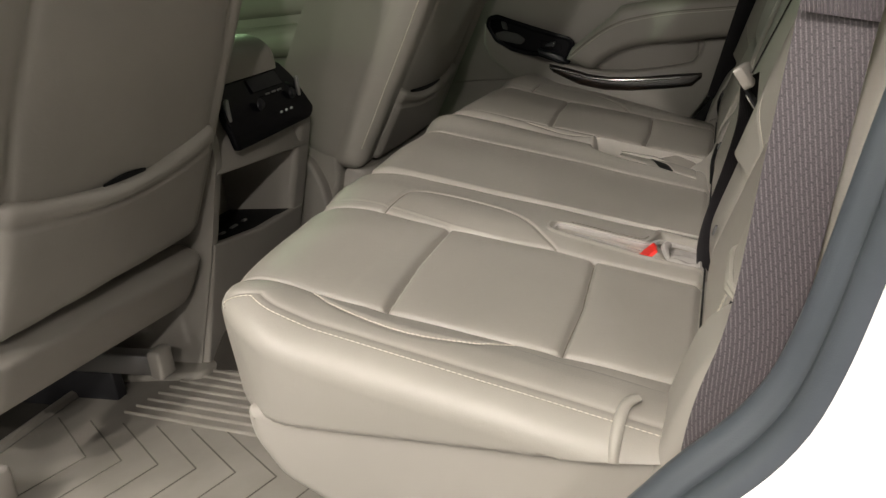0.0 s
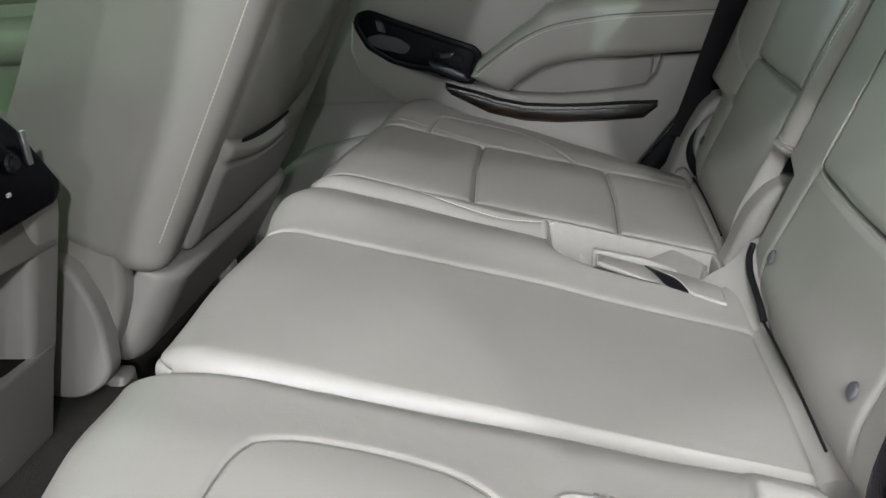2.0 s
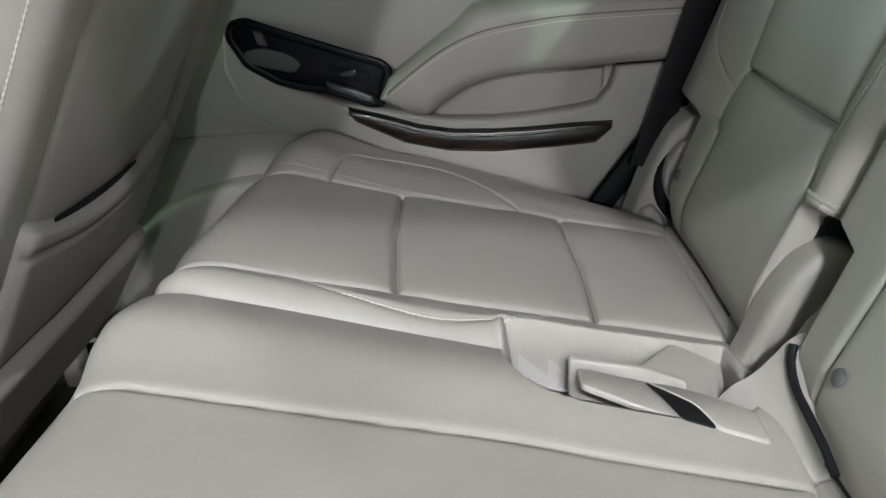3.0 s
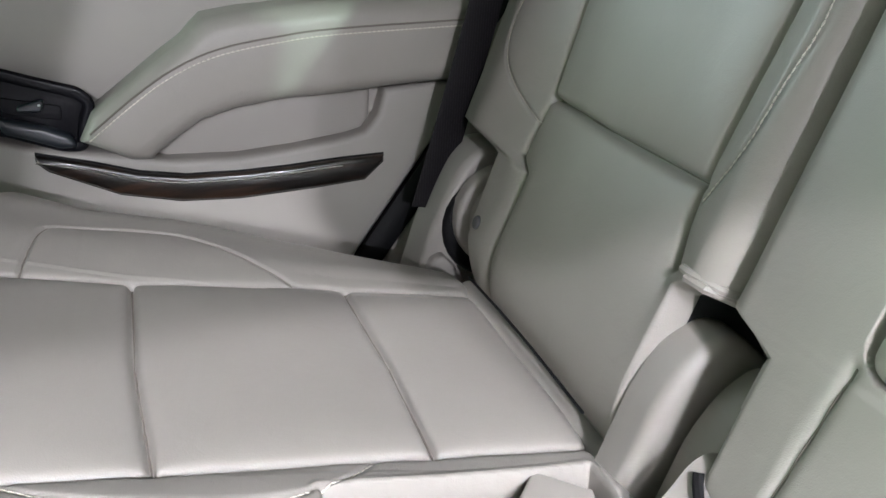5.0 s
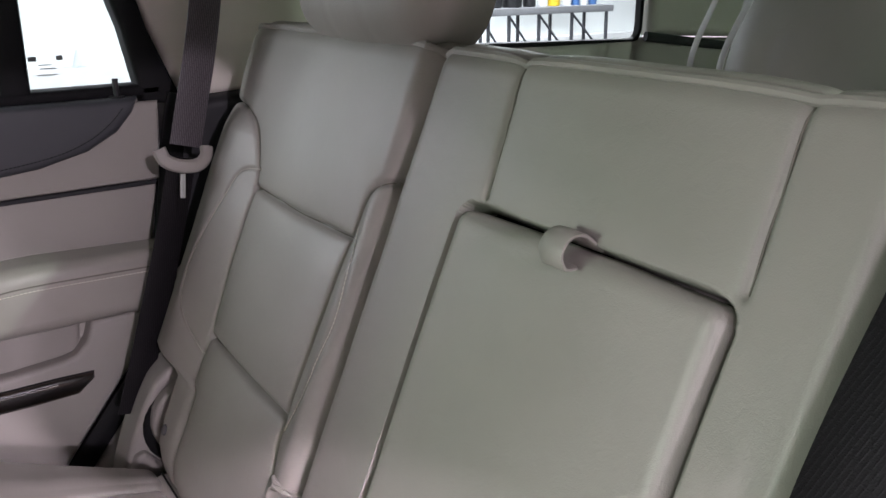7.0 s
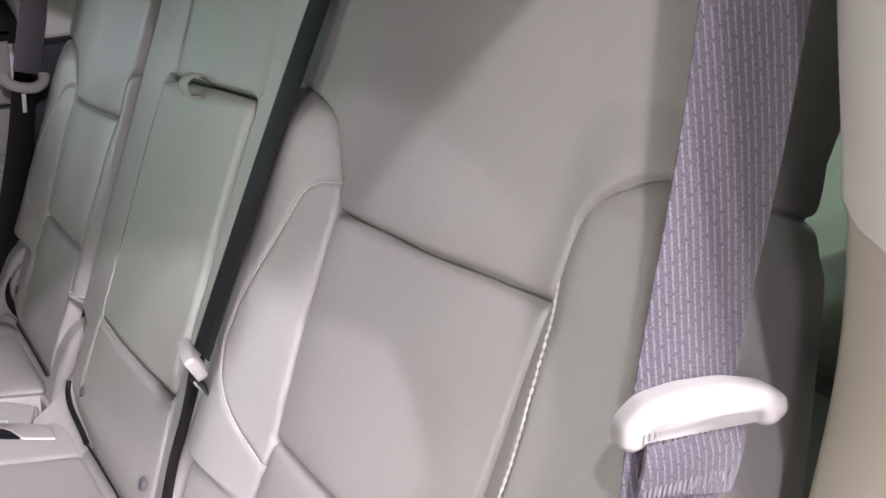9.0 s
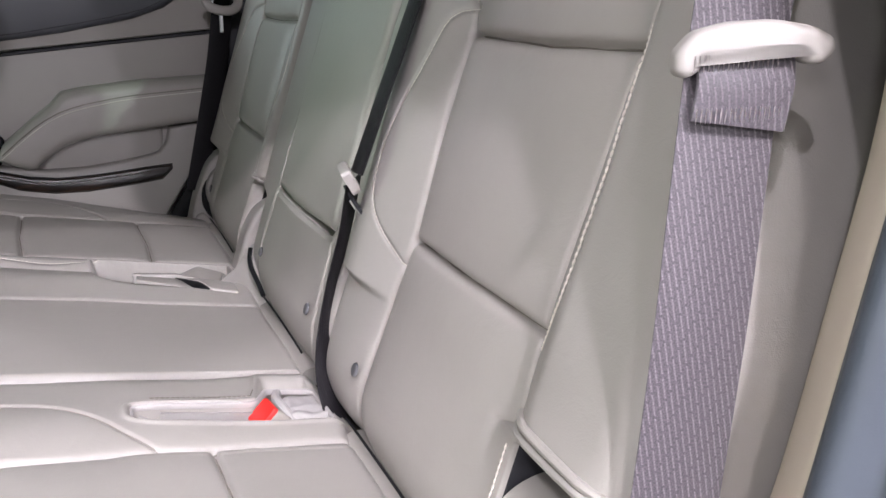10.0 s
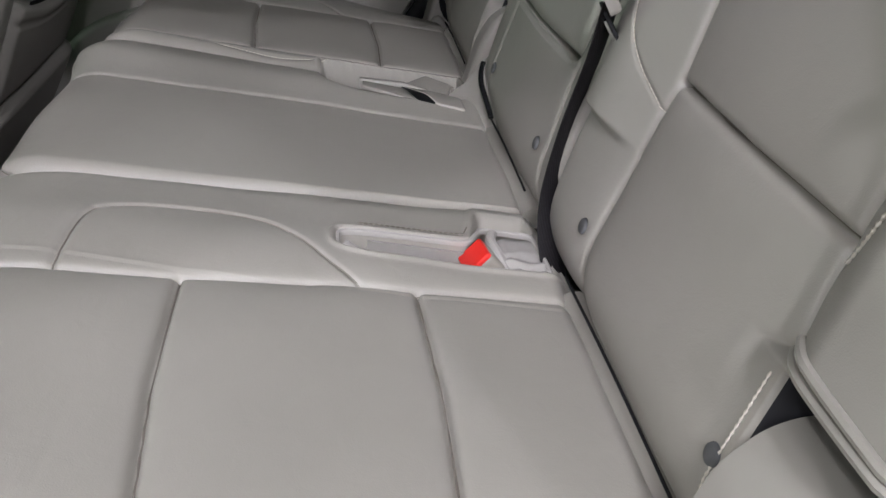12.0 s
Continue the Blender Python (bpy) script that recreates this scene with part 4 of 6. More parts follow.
for y0, y1, owner in ((0.06, 0.925, bench), (0.96, 1.37, side_seat)):
    part("back_shell", plate([(0.60, 0.21), (0.80, 0.70), (0.815, 0.745), (0.85, 0.73), (0.64, 0.19)], lambda a, b, h: (a - 0.01, y0 + h, b), y1 - y0, 0.01), CARPET, owner, "dark carpeted seat back shell")

part("slot_flap", plate([(0.335, 0.190), (0.337, 0.252), (0.395, 0.240), (0.430, 0.226), (0.430, 0.18)], lambda a, b, h: (a, 0.908 - h + 0.15 * (b - 0.2), b), 0.006, 0.002, corner=0.004), LEATHER, side_seat, "upright leather flap in the buckle slot")

# buckle and lining inside the slots
buckle = part("buckle", moved(box(-0.012, 0.012, -0.013, 0.013, -0.03, 0.016, 0.003), pose(0.437, 0.448, 0.209, 0, -38, 8) @ Matrix.Scale(1.22, 4)), surface("grey_buckle_plastic", (0.30, 0.28, 0.25), 0.45, bump=0.1, vary=0.05), bench, "grey belt buckle with a red release button")
part("release_button", moved(plate([(-0.0115, -0.0125), (0.0115, -0.0125), (0.0115, 0.0125), (-0.0115, 0.0125)], lambda a, b, h: (a, b, h + 0.0155), 0.004, 0.0015, corner=0.003), pose(0.437, 0.448, 0.209, 0, -38, 8) @ Matrix.Scale(1.22, 4)), RED, buckle, "bright red release button")
part("buckle_face", moved(plate([(-0.024, -0.0125), (0.012, -0.0125), (0.012, 0.0125), (-0.024, 0.0125)], lambda a, b, h: (-0.0125 - h, b, a), 0.003, 0.0012, corner=0.003), pose(0.437, 0.448, 0.209, 0, -38, 8) @ Matrix.Scale(1.22, 4)), RED, buckle, "bright red release button")
part("slot_flap", plate([(0.326, 0.228), (0.420, 0.195), (0.424, 0.222), (0.330, 0.252)], lambda a, b, h: (a, 0.458 + h - 0.2 * (b - 0.22), b), 0.003, 0.001), LINING, bench, "pale grey cloth flap in the buckle slot")
part("slot_flap", sweep(smooth_line([(0.452, 0.436, 0.212), (0.447, 0.452, 0.222), (0.444, 0.475, 0.224), (0.448, 0.49, 0.222)], 0.006), circle(0.005, 8), lambda i, t: (0, 0, 1)), LINING, bench)
slot_cloth = Pillow((0.414, 0.449), (0.497, 0.493), (0.012, 0.012, 0.010, 0.006), 0.012, (0.02, 0.01, 0.03, 0.004), 0.0016, lambda a, b, h: (b, a, cushion_top(b) + h + 0.004))
slot_cloth.H += np.array([[0.0035 * math.sin(a * 330 + 4 * noise.noise(Vector((a * 40, b * 50, 1)))) * max(0.0, min(1.0, (0.465 - a) / 0.03)) + 0.003 * noise.noise(Vector((a * 60, b * 60, 7))) for b in slot_cloth.B[0]] for a in slot_cloth.A[:, 0]])
cloth_made = slot_cloth.build({0: ("slot_cloth", LINING, "wrinkled pale grey cloth cover behind the buckle")}, bench)[0]
stitch_part(slot_cloth, [[(0.420 + 0.004 * i, 0.4535) for i in range(15)]], cloth_made, (0, 0, 0.0006), material=SEAM_SHADE_AND_THREAD, r=0.0008)
part("slot_fold", sweep(smooth_line([(0.309, 0.452, 0.252), (0.318, 0.447, 0.246), (0.328, 0.440, 0.238), (0.338, 0.428, 0.224)], 0.004), circle(0.007, 10, 0.004), lambda i, t: (0, 1, 0)), LINING, bench, "folded pale cloth lining at the end of the slot")
part("slot_rim", sweep([Vector((x, y, cushion_top(x) + 0.0055)) for y, x in SLOT_NEAR], circle(0.0034, 8, 0.0026), lambda i, t: (0, 0, 1), closed=True), LINING, bench, "pale cloth binding round the buckle slot")
part("tongue_slot", moved(box(-0.0135, -0.0128, -0.002, 0.009, 0.000, 0.013, 0.0), pose(0.437, 0.448, 0.209, 0, -38, 8) @ Matrix.Scale(1.22, 4) @ pose(-0.003, 0, 0)), BLACK_RUBBER_AND_SHADE, buckle, "black slot for the belt tongue")
part("slot_flap", plate([(0.345, 0.190), (0.435, 0.165), (0.440, 0.196), (0.342, 0.234)], lambda a, b, h: (a, 0.912 + h + 0.25 * (0.22 - b), b), 0.005, 0.002), LEATHER, bench, "loose leather flap in the buckle slot")
part("slot_flap", plate([(0.372, 0.898), (0.432, 0.968), (0.468, 0.950), (0.446, 0.878)], lambda a, b, h: (a, b, cushion_top(a) - 0.004 + h + 0.14 * (b - 0.93)), 0.005, 0.002, corner=0.006), LEATHER, side_seat, "loose leather flap in the buckle slot")
part("flap_edge", sweep(smooth_line([(0.468, 0.955, 0.206), (0.462, 0.925, 0.203), (0.448, 0.886, 0.197)], 0.006), circle(0.006, 8, 0.004), lambda i, t: (0, 0, 1)), LEATHER_SMOOTH, side_seat)
def swell(y):
    return 0.012 * math.exp(-((y - 0.86) / 0.05) ** 2)


part("slot_flap", plate([(0.341, 0.894), (0.340, 0.862), (0.372, 0.850), (0.408, 0.838), (0.412, 0.846), (0.396, 0.886), (0.37, 0.892)], lambda a, b, h: (a, b, cushion_top(a) + swell(b) - 0.006 + h), 0.005, 0.002, corner=0.004), LEATHER, bench, "folded leather flap in the buckle slot")
part("slot_tab", plate([(0.392, 0.886), (0.412, 0.886), (0.440, 0.874), (0.470, 0.862), (0.472, 0.828), (0.434, 0.834), (0.424, 0.854)], lambda a, b, h: (a, b, cushion_top(a) + swell(b) - 0.002 + h - 0.012 * max(0.0, (b - 0.872) / 0.03) ** 2), 0.005, 0.0024, corner=0.006), LEATHER, bench, "stitched leather tab over the buckle slot")
# Black sheets painting the shade under the flap and beside the hinge.
part("slot_shade", plate([(0.391, 0.884), (0.425, 0.856), (0.434, 0.834), (0.410, 0.838), (0.400, 0.860)], lambda a, b, h: (a, b, cushion_top(a) + swell(b) + 0.0006 + h - 0.012 * max(0.0, (b - 0.872) / 0.03) ** 2), 0.0015, 0.0005, corner=0.004), BLACK_RUBBER_AND_SHADE, bench, "black sheet painting the shade under a leather flap")
part("slot_shade", plate([(0.446, 0.892), (0.456, 0.940), (0.484, 0.940), (0.480, 0.885)], lambda a, b, h: (a, b, cushion_top(a) - 0.020 + h), 0.0015, 0.0005, corner=0.004), BLACK_RUBBER_AND_SHADE, side_seat, "black sheet painting the shade beside the hinge")


# ---- belts ----
def webbing(name, points, parent, material, side, width=0.048, label="", thick=0.0016):
    return part(name, sweep(smooth_line(points, 0.012), strip(width, thick), side), material, parent, label)


near_belt = thing("seat_belt", (0.60, -0.03, 0.6), "mauve-grey woven seat belt with beige guide hanging beside the pillar", "seat belt", "seat belts")
webbing("webbing", [(0.632, -0.040, 1.05), (0.622, -0.024, 0.83), (0.613, -0.018, 0.700), (0.599, -0.014, 0.600), (0.583, -0.020, 0.520), (0.569, -0.026, 0.450), (0.548, -0.030, 0.345), (0.522, -0.032, 0.270), (0.505, -0.034, 0.19)], near_belt, BELT_NEAR, lambda i, t: (1, -0.26, 0))
webbing("webbing", [(0.598, -0.018, 0.594), (0.595, -0.024, 0.578), (0.591, -0.023, 0.558)], near_belt, BELT_NEAR, lambda i, t: (1, -0.26, 0), 0.047, "doubled stitched webbing loop", 0.004)
G1, G2, G3 = Vector((0.93, -0.36, 0)), Vector((0.10, 0.0, 0.99)), Vector((-0.36, -0.93, 0.04))
guide = part("belt_guide", plate([(-0.036, -0.011), (-0.036, 0.000), (-0.028, 0.010), (-0.012, 0.0135), (0.008, 0.0130), (0.026, 0.008), (0.036, 0.001), (0.037, -0.006), (0.031, -0.013), (0.024, -0.012), (0.020, -0.006), (-0.022, -0.005), (-0.025, -0.012), (-0.031, -0.015)], lambda a, b, h: Vector((0.601, -0.0165, 0.593)) + G1 * a + G2 * (b * 0.84) + G3 * (h + 0.002), 0.012, 0.0055, 5, corner=0.004), PLASTIC, near_belt, "beige plastic belt guide")
for z in (0.585, 0.562):
    v, f = stitches([[Vector((0.569, -0.0215 if z < 0.57 else -0.0195, z + 0.003)), Vector((0.611, -0.0305 if z < 0.57 else -0.0285, z))]], pitch=0.0024, r=0.0008, length=0.0085)
    # threads stand across the row
    w = []
    for k in range(0, len(v), 12):
        c = sum(v[k:k + 12], Vector()) / 12
        for p in v[k:k + 12]:
            d = p - c
            w.append(c + Vector((d.y * 0.3, d.y, d.x * 0.9 + d.z)))
    mesh_part("stitching", w, f, surface("pale_belt_thread" + str(z), (0.66, 0.60, 0.60), 0.5, vary=0.1), guide, "pale thread rows across the belt loop")

mid_belt = thing("seat_belt", (0.60, 0.47, 0.5), "dark grey centre seat belt lying over the bench backrest", "seat belt", "seat belts")
MB = [(0.785, 0.450, 0.745), (0.752, 0.450, 0.788), (0.712, 0.451, 0.775), (0.690, 0.452, 0.735), (0.628, 0.463, 0.600), (0.552, 0.455, 0.452)]
webbing("webbing", MB, mid_belt, BELT_DARK_AND_SHADED, lambda i, t: (0.12, 1, 0), 0.047)
webbing("webbing", [(0.549, 0.457, 0.446), (0.545, 0.490, 0.390), (0.528, 0.508, 0.325), (0.508, 0.496, 0.265), (0.497, 0.462, 0.222), (0.50, 0.440, 0.19)], mid_belt, BELT_DARK_AND_SHADED, lambda i, t: (0.75, 0.62, 0.1), 0.027)
part("belt_guide", moved(plate([(-0.026, 0.010), (0.026, 0.010), (0.022, -0.012), (0.006, -0.020), (-0.014, -0.018)], lambda a, b, h: (h, a, b), 0.010, 0.004, corner=0.006), pose(0.538, 0.454, 0.450, 0, -24, -12)), PLASTIC, mid_belt, "beige plastic belt tongue cover")
part("tongue", moved(plate([(-0.009, 0.0), (0.009, 0.0), (0.010, -0.040), (-0.010, -0.040)], lambda a, b, h: (h, a, b), 0.003, 0.001, corner=0.004), pose(0.541, 0.466, 0.436, 14, -26, -12)), DARK_PLASTIC_AND_SHADE, mid_belt)
part("tongue_plate", moved(plate([(-0.0045, -0.012), (0.0045, -0.012), (0.0045, -0.034), (-0.0045, -0.034)], lambda a, b, h: (h - 0.002, a, b), 0.003, 0.0008, corner=0.002), pose(0.540, 0.466, 0.436, 14, -26, -12)), CHROME, mid_belt, "bright steel tongue")

far_belt = thing("seat_belt", (0.60, 1.38, 0.6), "mauve-grey seat belt with beige guide beside the far door", "seat belt", "seat belts")
webbing("webbing", [(0.690, 1.405, 1.05), (0.655, 1.390, 0.80), (0.605, 1.375, 0.615)], far_belt, BELT_NEAR, lambda i, t: (1, 0.25, 0), 0.046)
# Lower run in darker webbing: its shade is put into the colour.
webbing("webbing", [(0.600, 1.378, 0.600), (0.572, 1.385, 0.49), (0.530, 1.385, 0.36), (0.494, 1.385, 0.252)], far_belt, BELT_DARK_AND_SHADED, lambda i, t: (1, 0.25, 0), 0.042)
part("belt_guide", sweep(smooth_line([(0.566, 1.358, 0.618), (0.572, 1.355, 0.603), (0.590, 1.353, 0.594), (0.612, 1.356, 0.592), (0.626, 1.362, 0.600), (0.630, 1.368, 0.612)], 0.004), circle(0.007, 8, 0.009), lambda i, t: (0, 1, 0)), PLASTIC, far_belt)
part("tongue_plate", moved(plate([(-0.0035, 0.0), (0.0035, 0.0), (0.0035, -0.032), (-0.0035, -0.032)], lambda a, b, h: (a, -h, b), 0.003, 0.0008, corner=0.001), pose(0.590, 1.350, 0.585, 0, 6, 0)), CHROME, far_belt, "bright steel tongue")


# ---- front seats ----
def front_seat(parent, y0, y1, x, z, skirt_z, lean, pocket_top, flip=False):
    """The rear of a front seat: shell face leaning back from (x, z)."""
    d = Vector((math.sin(radians(lean)), 0, math.cos(radians(lean))))
    n = Vector((d.z, 0, -d.x))

    def spot(a, b, h):
        return x + d.x * b + n.x * h, a, z + d.z * b + n.z * h

    back = Pillow((y0, 0.0), (y1, 0.86), (0.035, 0.035, 0.03, 0.06), 0.05, (0.16, 0.16, 0.10, 0.10), 0.007, spot)
    W = y1 - y0
    L1, R1 = [(y0 + 0.060, -0.05), (y0 + 0.072, 0.30), (y0 + 0.110, 0.62)], [(y1 - 0.045, -0.05), (y1 - 0.045, 0.30), (y1 - 0.06, 0.62)]
    if flip:
        L1, R1 = [(y0 + 0.075, -0.05), (y0 + 0.085, 0.30), (y0 + 0.12, 0.62)], [(y1 - 0.085, -0.05), (y1 - 0.085, 0.3), (y1 - 0.12, 0.62)]
    back.puff([L1, R1], 0.006, 0.04)
    back.seam(L1, 0.003, 0.006)
    back.seam(R1, 0.003, 0.006)
    back.seam([(y0 + 0.012, -0.1), (y0 + 0.012, 0.9)], 0.0025, 0.005)
    back.seam([(y0 + 0.000, -0.1), (y0 + 0.000, 0.9)], 0.0025, 0.005)
    back.H += np.array([[0.002 * noise.noise(Vector((p * 7, q * 7, y0))) for q in back.B[0]] for p in back.A[:, 0]])
    back.region[:] = 1
    back.region[(back.A < y0 + 0.03)] = 2
    back.region[(back.A > y1 - 0.03)] = 3
    made = back.build({1: ("backrest", LEATHER, ""), 2: ("side_panel", LEATHER, ""), 3: ("side_panel", LEATHER, "")}, parent)
    edge = [(y0 + 0.018, 0.02 * i) for i in range(3, 40)]
    stitch_part(back, [edge], made[2], n * 0.001)
    # map pocket: a loose sheet with a sagging mouth
    pw0, pw1 = L1[0][0] - 0.005, R1[0][0] + 0.005
    pocket = Pillow((pw0, 0.02), (pw1, pocket_top), (0.02, 0.02, 0.02, 0.012), 0.012, (0.004, 0.004, 0.004, 0.004), 0.006, lambda a, b, h: spot(a, b - 0.030 * np.sin(np.pi * np.clip((a - pw0) / (pw1 - pw0), 0, 1)) * np.clip((b - 0.02) / (pocket_top - 0.02), 0, 1.2) ** 2, h + 0.012 + 0.012 * np.sin(np.pi * np.clip((a - pw0) / (pw1 - pw0), 0, 1)) * np.clip((b - 0.02) / (pocket_top - 0.02), 0, 1)))
    pocket.seam([(pw0 - 0.1, pocket_top - 0.030), (pw1 + 0.1, pocket_top - 0.030)], 0.003, 0.003)
    pocket.H += np.array([[0.0025 * noise.noise(Vector((p * 9, q * 9, 4))) for q in pocket.B[0]] for p in pocket.A[:, 0]])
    pk = pocket.build({0: ("map_pocket", LEATHER_SMOOTH, "slack leather map pocket")}, parent)[0]
    # A black strip paints the shade inside the pocket's mouth.
    lo, hi = (0.40, 0.60) if not flip else (0.15, 0.70)
    mouth = [(pw0 + (pw1 - pw0) * (lo + (hi - lo) * t), pocket_top + 0.003 - 0.030 * math.sin(math.pi * (lo + (hi - lo) * t))) for t in (0, 0.25, 0.5, 0.75, 1)]
    part("pocket_shade", plate([(p[0], p[1] + 0.006 * math.sin(math.pi * i / 4)) for i, p in enumerate(mouth)] + [(p[0], p[1] - 0.012) for p in mouth[::-1]], lambda a, b, h: tuple(float(q) for q in spot(a, b, h + 0.008)), 0.002, 0.0005), BLACK_RUBBER_AND_SHADE, pk, "black strip painting the shade in the pocket mouth")
    # plastic kick panel below
    kp = Pillow((y0 + 0.03, -0.16 if flip else -0.098), (y1 + (-0.01 if flip else 0.0), 0.01), (0.05, 0.05, 0.045, 0.012), 0.03, (0.02, 0.02, 0.02, 0.02), 0.006, lambda a, b, h: spot(a, b - 0.035 * np.clip((a - y0) / W, 0, 1) * (0 if flip else 1), h + 0.020 - 0.10 * np.clip(-b, 0, 1) ** 1.2))
    kp.build({0: ("kick_panel", PLASTIC, "moulded beige plastic seat kick panel")}, parent)
    part("seat_cushion", box(x - 0.62, x - 0.10, y0 + 0.01, y1 - 0.01, z - 0.06, z + 0.10, 0.04, 4), LEATHER, parent)
    return spot, d, n


driver = thing("front_seat", (-0.45, 0.22, 0), "beige leather front seat seen from behind, with a map pocket", "car seat", "front seats")
front_seat(driver, -0.035, 0.458, -0.262, 0.252, 0.13, 25, 0.205)
passenger = thing("front_seat", (-0.40, 1.10, 0), "beige leather front passenger seat seen from behind, with a map pocket", "car seat", "front seats")
front_seat(passenger, 0.862, 1.375, -0.180, 0.230, 0.10, 30, 0.185, True)
part("hinge_cover", plate([(-0.345, 0.10), (-0.335, 0.275), (-0.30, 0.292), (-0.262, 0.275), (-0.235, 0.21), (-0.240, 0.12), (-0.29, 0.09)], lambda a, b, h: (a, 0.866 - h, b), 0.030, 0.008, 4, corner=0.03), PLASTIC, passenger, "rounded beige plastic recliner cover")

part("side_shield", plate([(-0.62, 0.11), (-0.62, 0.30), (-0.30, 0.34), (-0.205, 0.34), (-0.215, 0.22), (-0.25, 0.14), (-0.32, 0.11)], lambda a, b, h: (a, 0.892 - h, b), 0.030, 0.012, 4, corner=0.03), LEATHER, passenger, "beige seat side shield")
for owner, ys, x in ((driver, (0.03, 0.36), -0.35), (passenger, (0.90, 1.27), -0.30)):
    for y in ys:
        rail = part("seat_rail", box(x - 0.45, x + 0.03, y - 0.014, y + 0.014, 0.055, 0.090, 0.004), STEEL, owner, "grey steel seat rail with plastic end cap")
        part("end_cap", box(x + 0.02, x + 0.045, y - 0.018, y + 0.018, 0.050, 0.098, 0.006), PLASTIC, rail)
        part("rail_foot", box(x - 0.40, x - 0.06, y - 0.012, y + 0.012, -0.015, 0.055, 0.004), DARK_PLASTIC_AND_SHADE, owner)

# ---- centre console ----
console = thing("centre_console", (-0.5, 0.61, 0), "beige centre console with black rear climate controls and a storage bin", "console")


def rear_face(z):
    return -0.212 - 0.55 * max(0.0, z - 0.40) - 0.28 * max(0.0, 0.36 - z)


KY0, KY1 = 0.462, 0.785
part("side_wall", plate([(-1.0, 0.0), (-0.33, 0.0), (-0.262, 0.20), (-0.216, 0.36), (-0.214, 0.40), (-0.255, 0.47), (-0.30, 0.48), (-1.0, 0.48)], lambda a, b, h: (a, KY0 + h, b), 0.026, 0.012, 4, corner=0.01), PLASTIC, console)
part("side_wall", plate([(-1.0, 0.0), (-0.33, 0.0), (-0.262, 0.20), (-0.216, 0.36), (-0.214, 0.40), (-0.255, 0.47), (-0.30, 0.48), (-1.0, 0.48)], lambda a, b, h: (a, KY1 - h, b), 0.046, 0.012, 4, corner=0.01), PLASTIC, console)
part("lower_face", plate([(KY0 + 0.004, 0.0), (KY0 + 0.004, 0.232), (0.52, 0.222), (0.62, 0.208), (KY1 - 0.004, 0.204), (KY1 - 0.004, 0.0)], lambda a, b, h: (rear_face(b) - 0.018 + h, a, b), 0.016, 0.006), PLASTIC, console)
part("upper_face", plate([(KY0 + 0.004, 0.343), (KY1 - 0.004, 0.320), (KY1 - 0.004, 0.46), (KY0 + 0.004, 0.46)], lambda a, b, h: (rear_face(b) - 0.018 + h, a, b), 0.016, 0.004), PLASTIC, console)
part("bin_floor", plate([(KY0 + 0.02, -0.40), (KY1 - 0.03, -0.40), (KY1 - 0.03, -0.268), (KY0 + 0.02, -0.268)], lambda a, b, h: (b, a, 0.200 + h), 0.006, 0.002), BLACK_RUBBER_AND_SHADE, console, "black rubber bin mat")
part("bin_back", box(-0.42, -0.40, KY0 + 0.02, KY1 - 0.03, 0.19, 0.36, 0.004), PLASTIC, console)
part("bin_roof", box(-0.41, -0.235, KY0 + 0.02, KY1 - 0.03, 0.350, 0.362, 0.003), PLASTIC, console)
panel = part("control_panel", plate([(0.500, 0.412), (0.510, 0.370), (0.762, 0.374), (0.777, 0.386), (0.768, 0.452), (0.752, 0.480), (0.545, 0.476), (0.535, 0.470)], lambda a, b, h: (rear_face(b) + h + 0.002, a, b), 0.010, 0.004, corner=0.008), GLOSS_BLACK, console, "gloss black rear climate control panel")
for y in (0.618, 0.728):
    for r, h in ((0.010, 0.003), (0.007, 0.006)):
        bm = bmesh.new()
        bmesh.ops.create_cone(bm, cap_ends=True, segments=20, radius1=r, radius2=r * 0.85, depth=h)
        bmesh.ops.rotate(bm, verts=bm.verts[:], matrix=Matrix.Rotation(radians(90), 3, "Y"))
        part("knob", moved(bm, pose(rear_face(0.425) + 0.012 + h / 2, y, 0.425)), STEEL if r > 0.01 else DARK_PLASTIC_AND_SHADE, panel, "small chrome-ringed knob")
for i in range(3):
    part("button", box(rear_face(0.43) + 0.011, rear_face(0.43) + 0.0135, 0.645 + i * 0.020, 0.659 + i * 0.020, 0.436, 0.439, 0.001), STEEL, panel)
    part("button", box(rear_face(0.40) + 0.011, rear_face(0.40) + 0.0135, 0.655 + i * 0.018, 0.661 + i * 0.018, 0.402, 0.406, 0.001), PRINT, panel)
part("display", plate([(0.620, 0.445), (0.720, 0.445), (0.720, 0.468), (0.620, 0.466)], lambda a, b, h: (rear_face(b) + 0.012 + h, a, b), 0.001, 0.0003), DARK_PLASTIC_AND_SHADE, panel)
for y in (0.522, 0.757):
    part("vent_tab", box(rear_face(0.43) + 0.010, rear_face(0.43) + 0.016, y - 0.004, y + 0.004, 0.415, 0.450, 0.002), STEEL, panel)
# Steel slivers stand in for the small highlights on the bin mat.
for y, w in ((0.585, 0.014), (0.62, 0.02), (0.66, 0.012)):
    part("mat_glint", box(-0.325, -0.318, y, y + w, 0.206, 0.209, 0.001), STEEL, console)
lid = Pillow((0.472, -0.62), (0.765, -0.235), (0.05, 0.05, 0.05, 0.06), 0.05, (0.015, 0.015, 0.015, 0.015), 0.01, lambda a, b, h: (b, a, 0.535 + h))
lid.build({0: ("lid", LEATHER, "padded beige leather console lid")}, console)
part("lid_base", box(-0.9, -0.26, 0.475, 0.762, 0.465, 0.492, 0.008), PLASTIC, console)


# ---- far rear door ----
DY = 1.475
far_door = thing("car_door", (0.25, DY, 0.2), "closed beige rear door with padded armrest and dark wood strip", "car door")


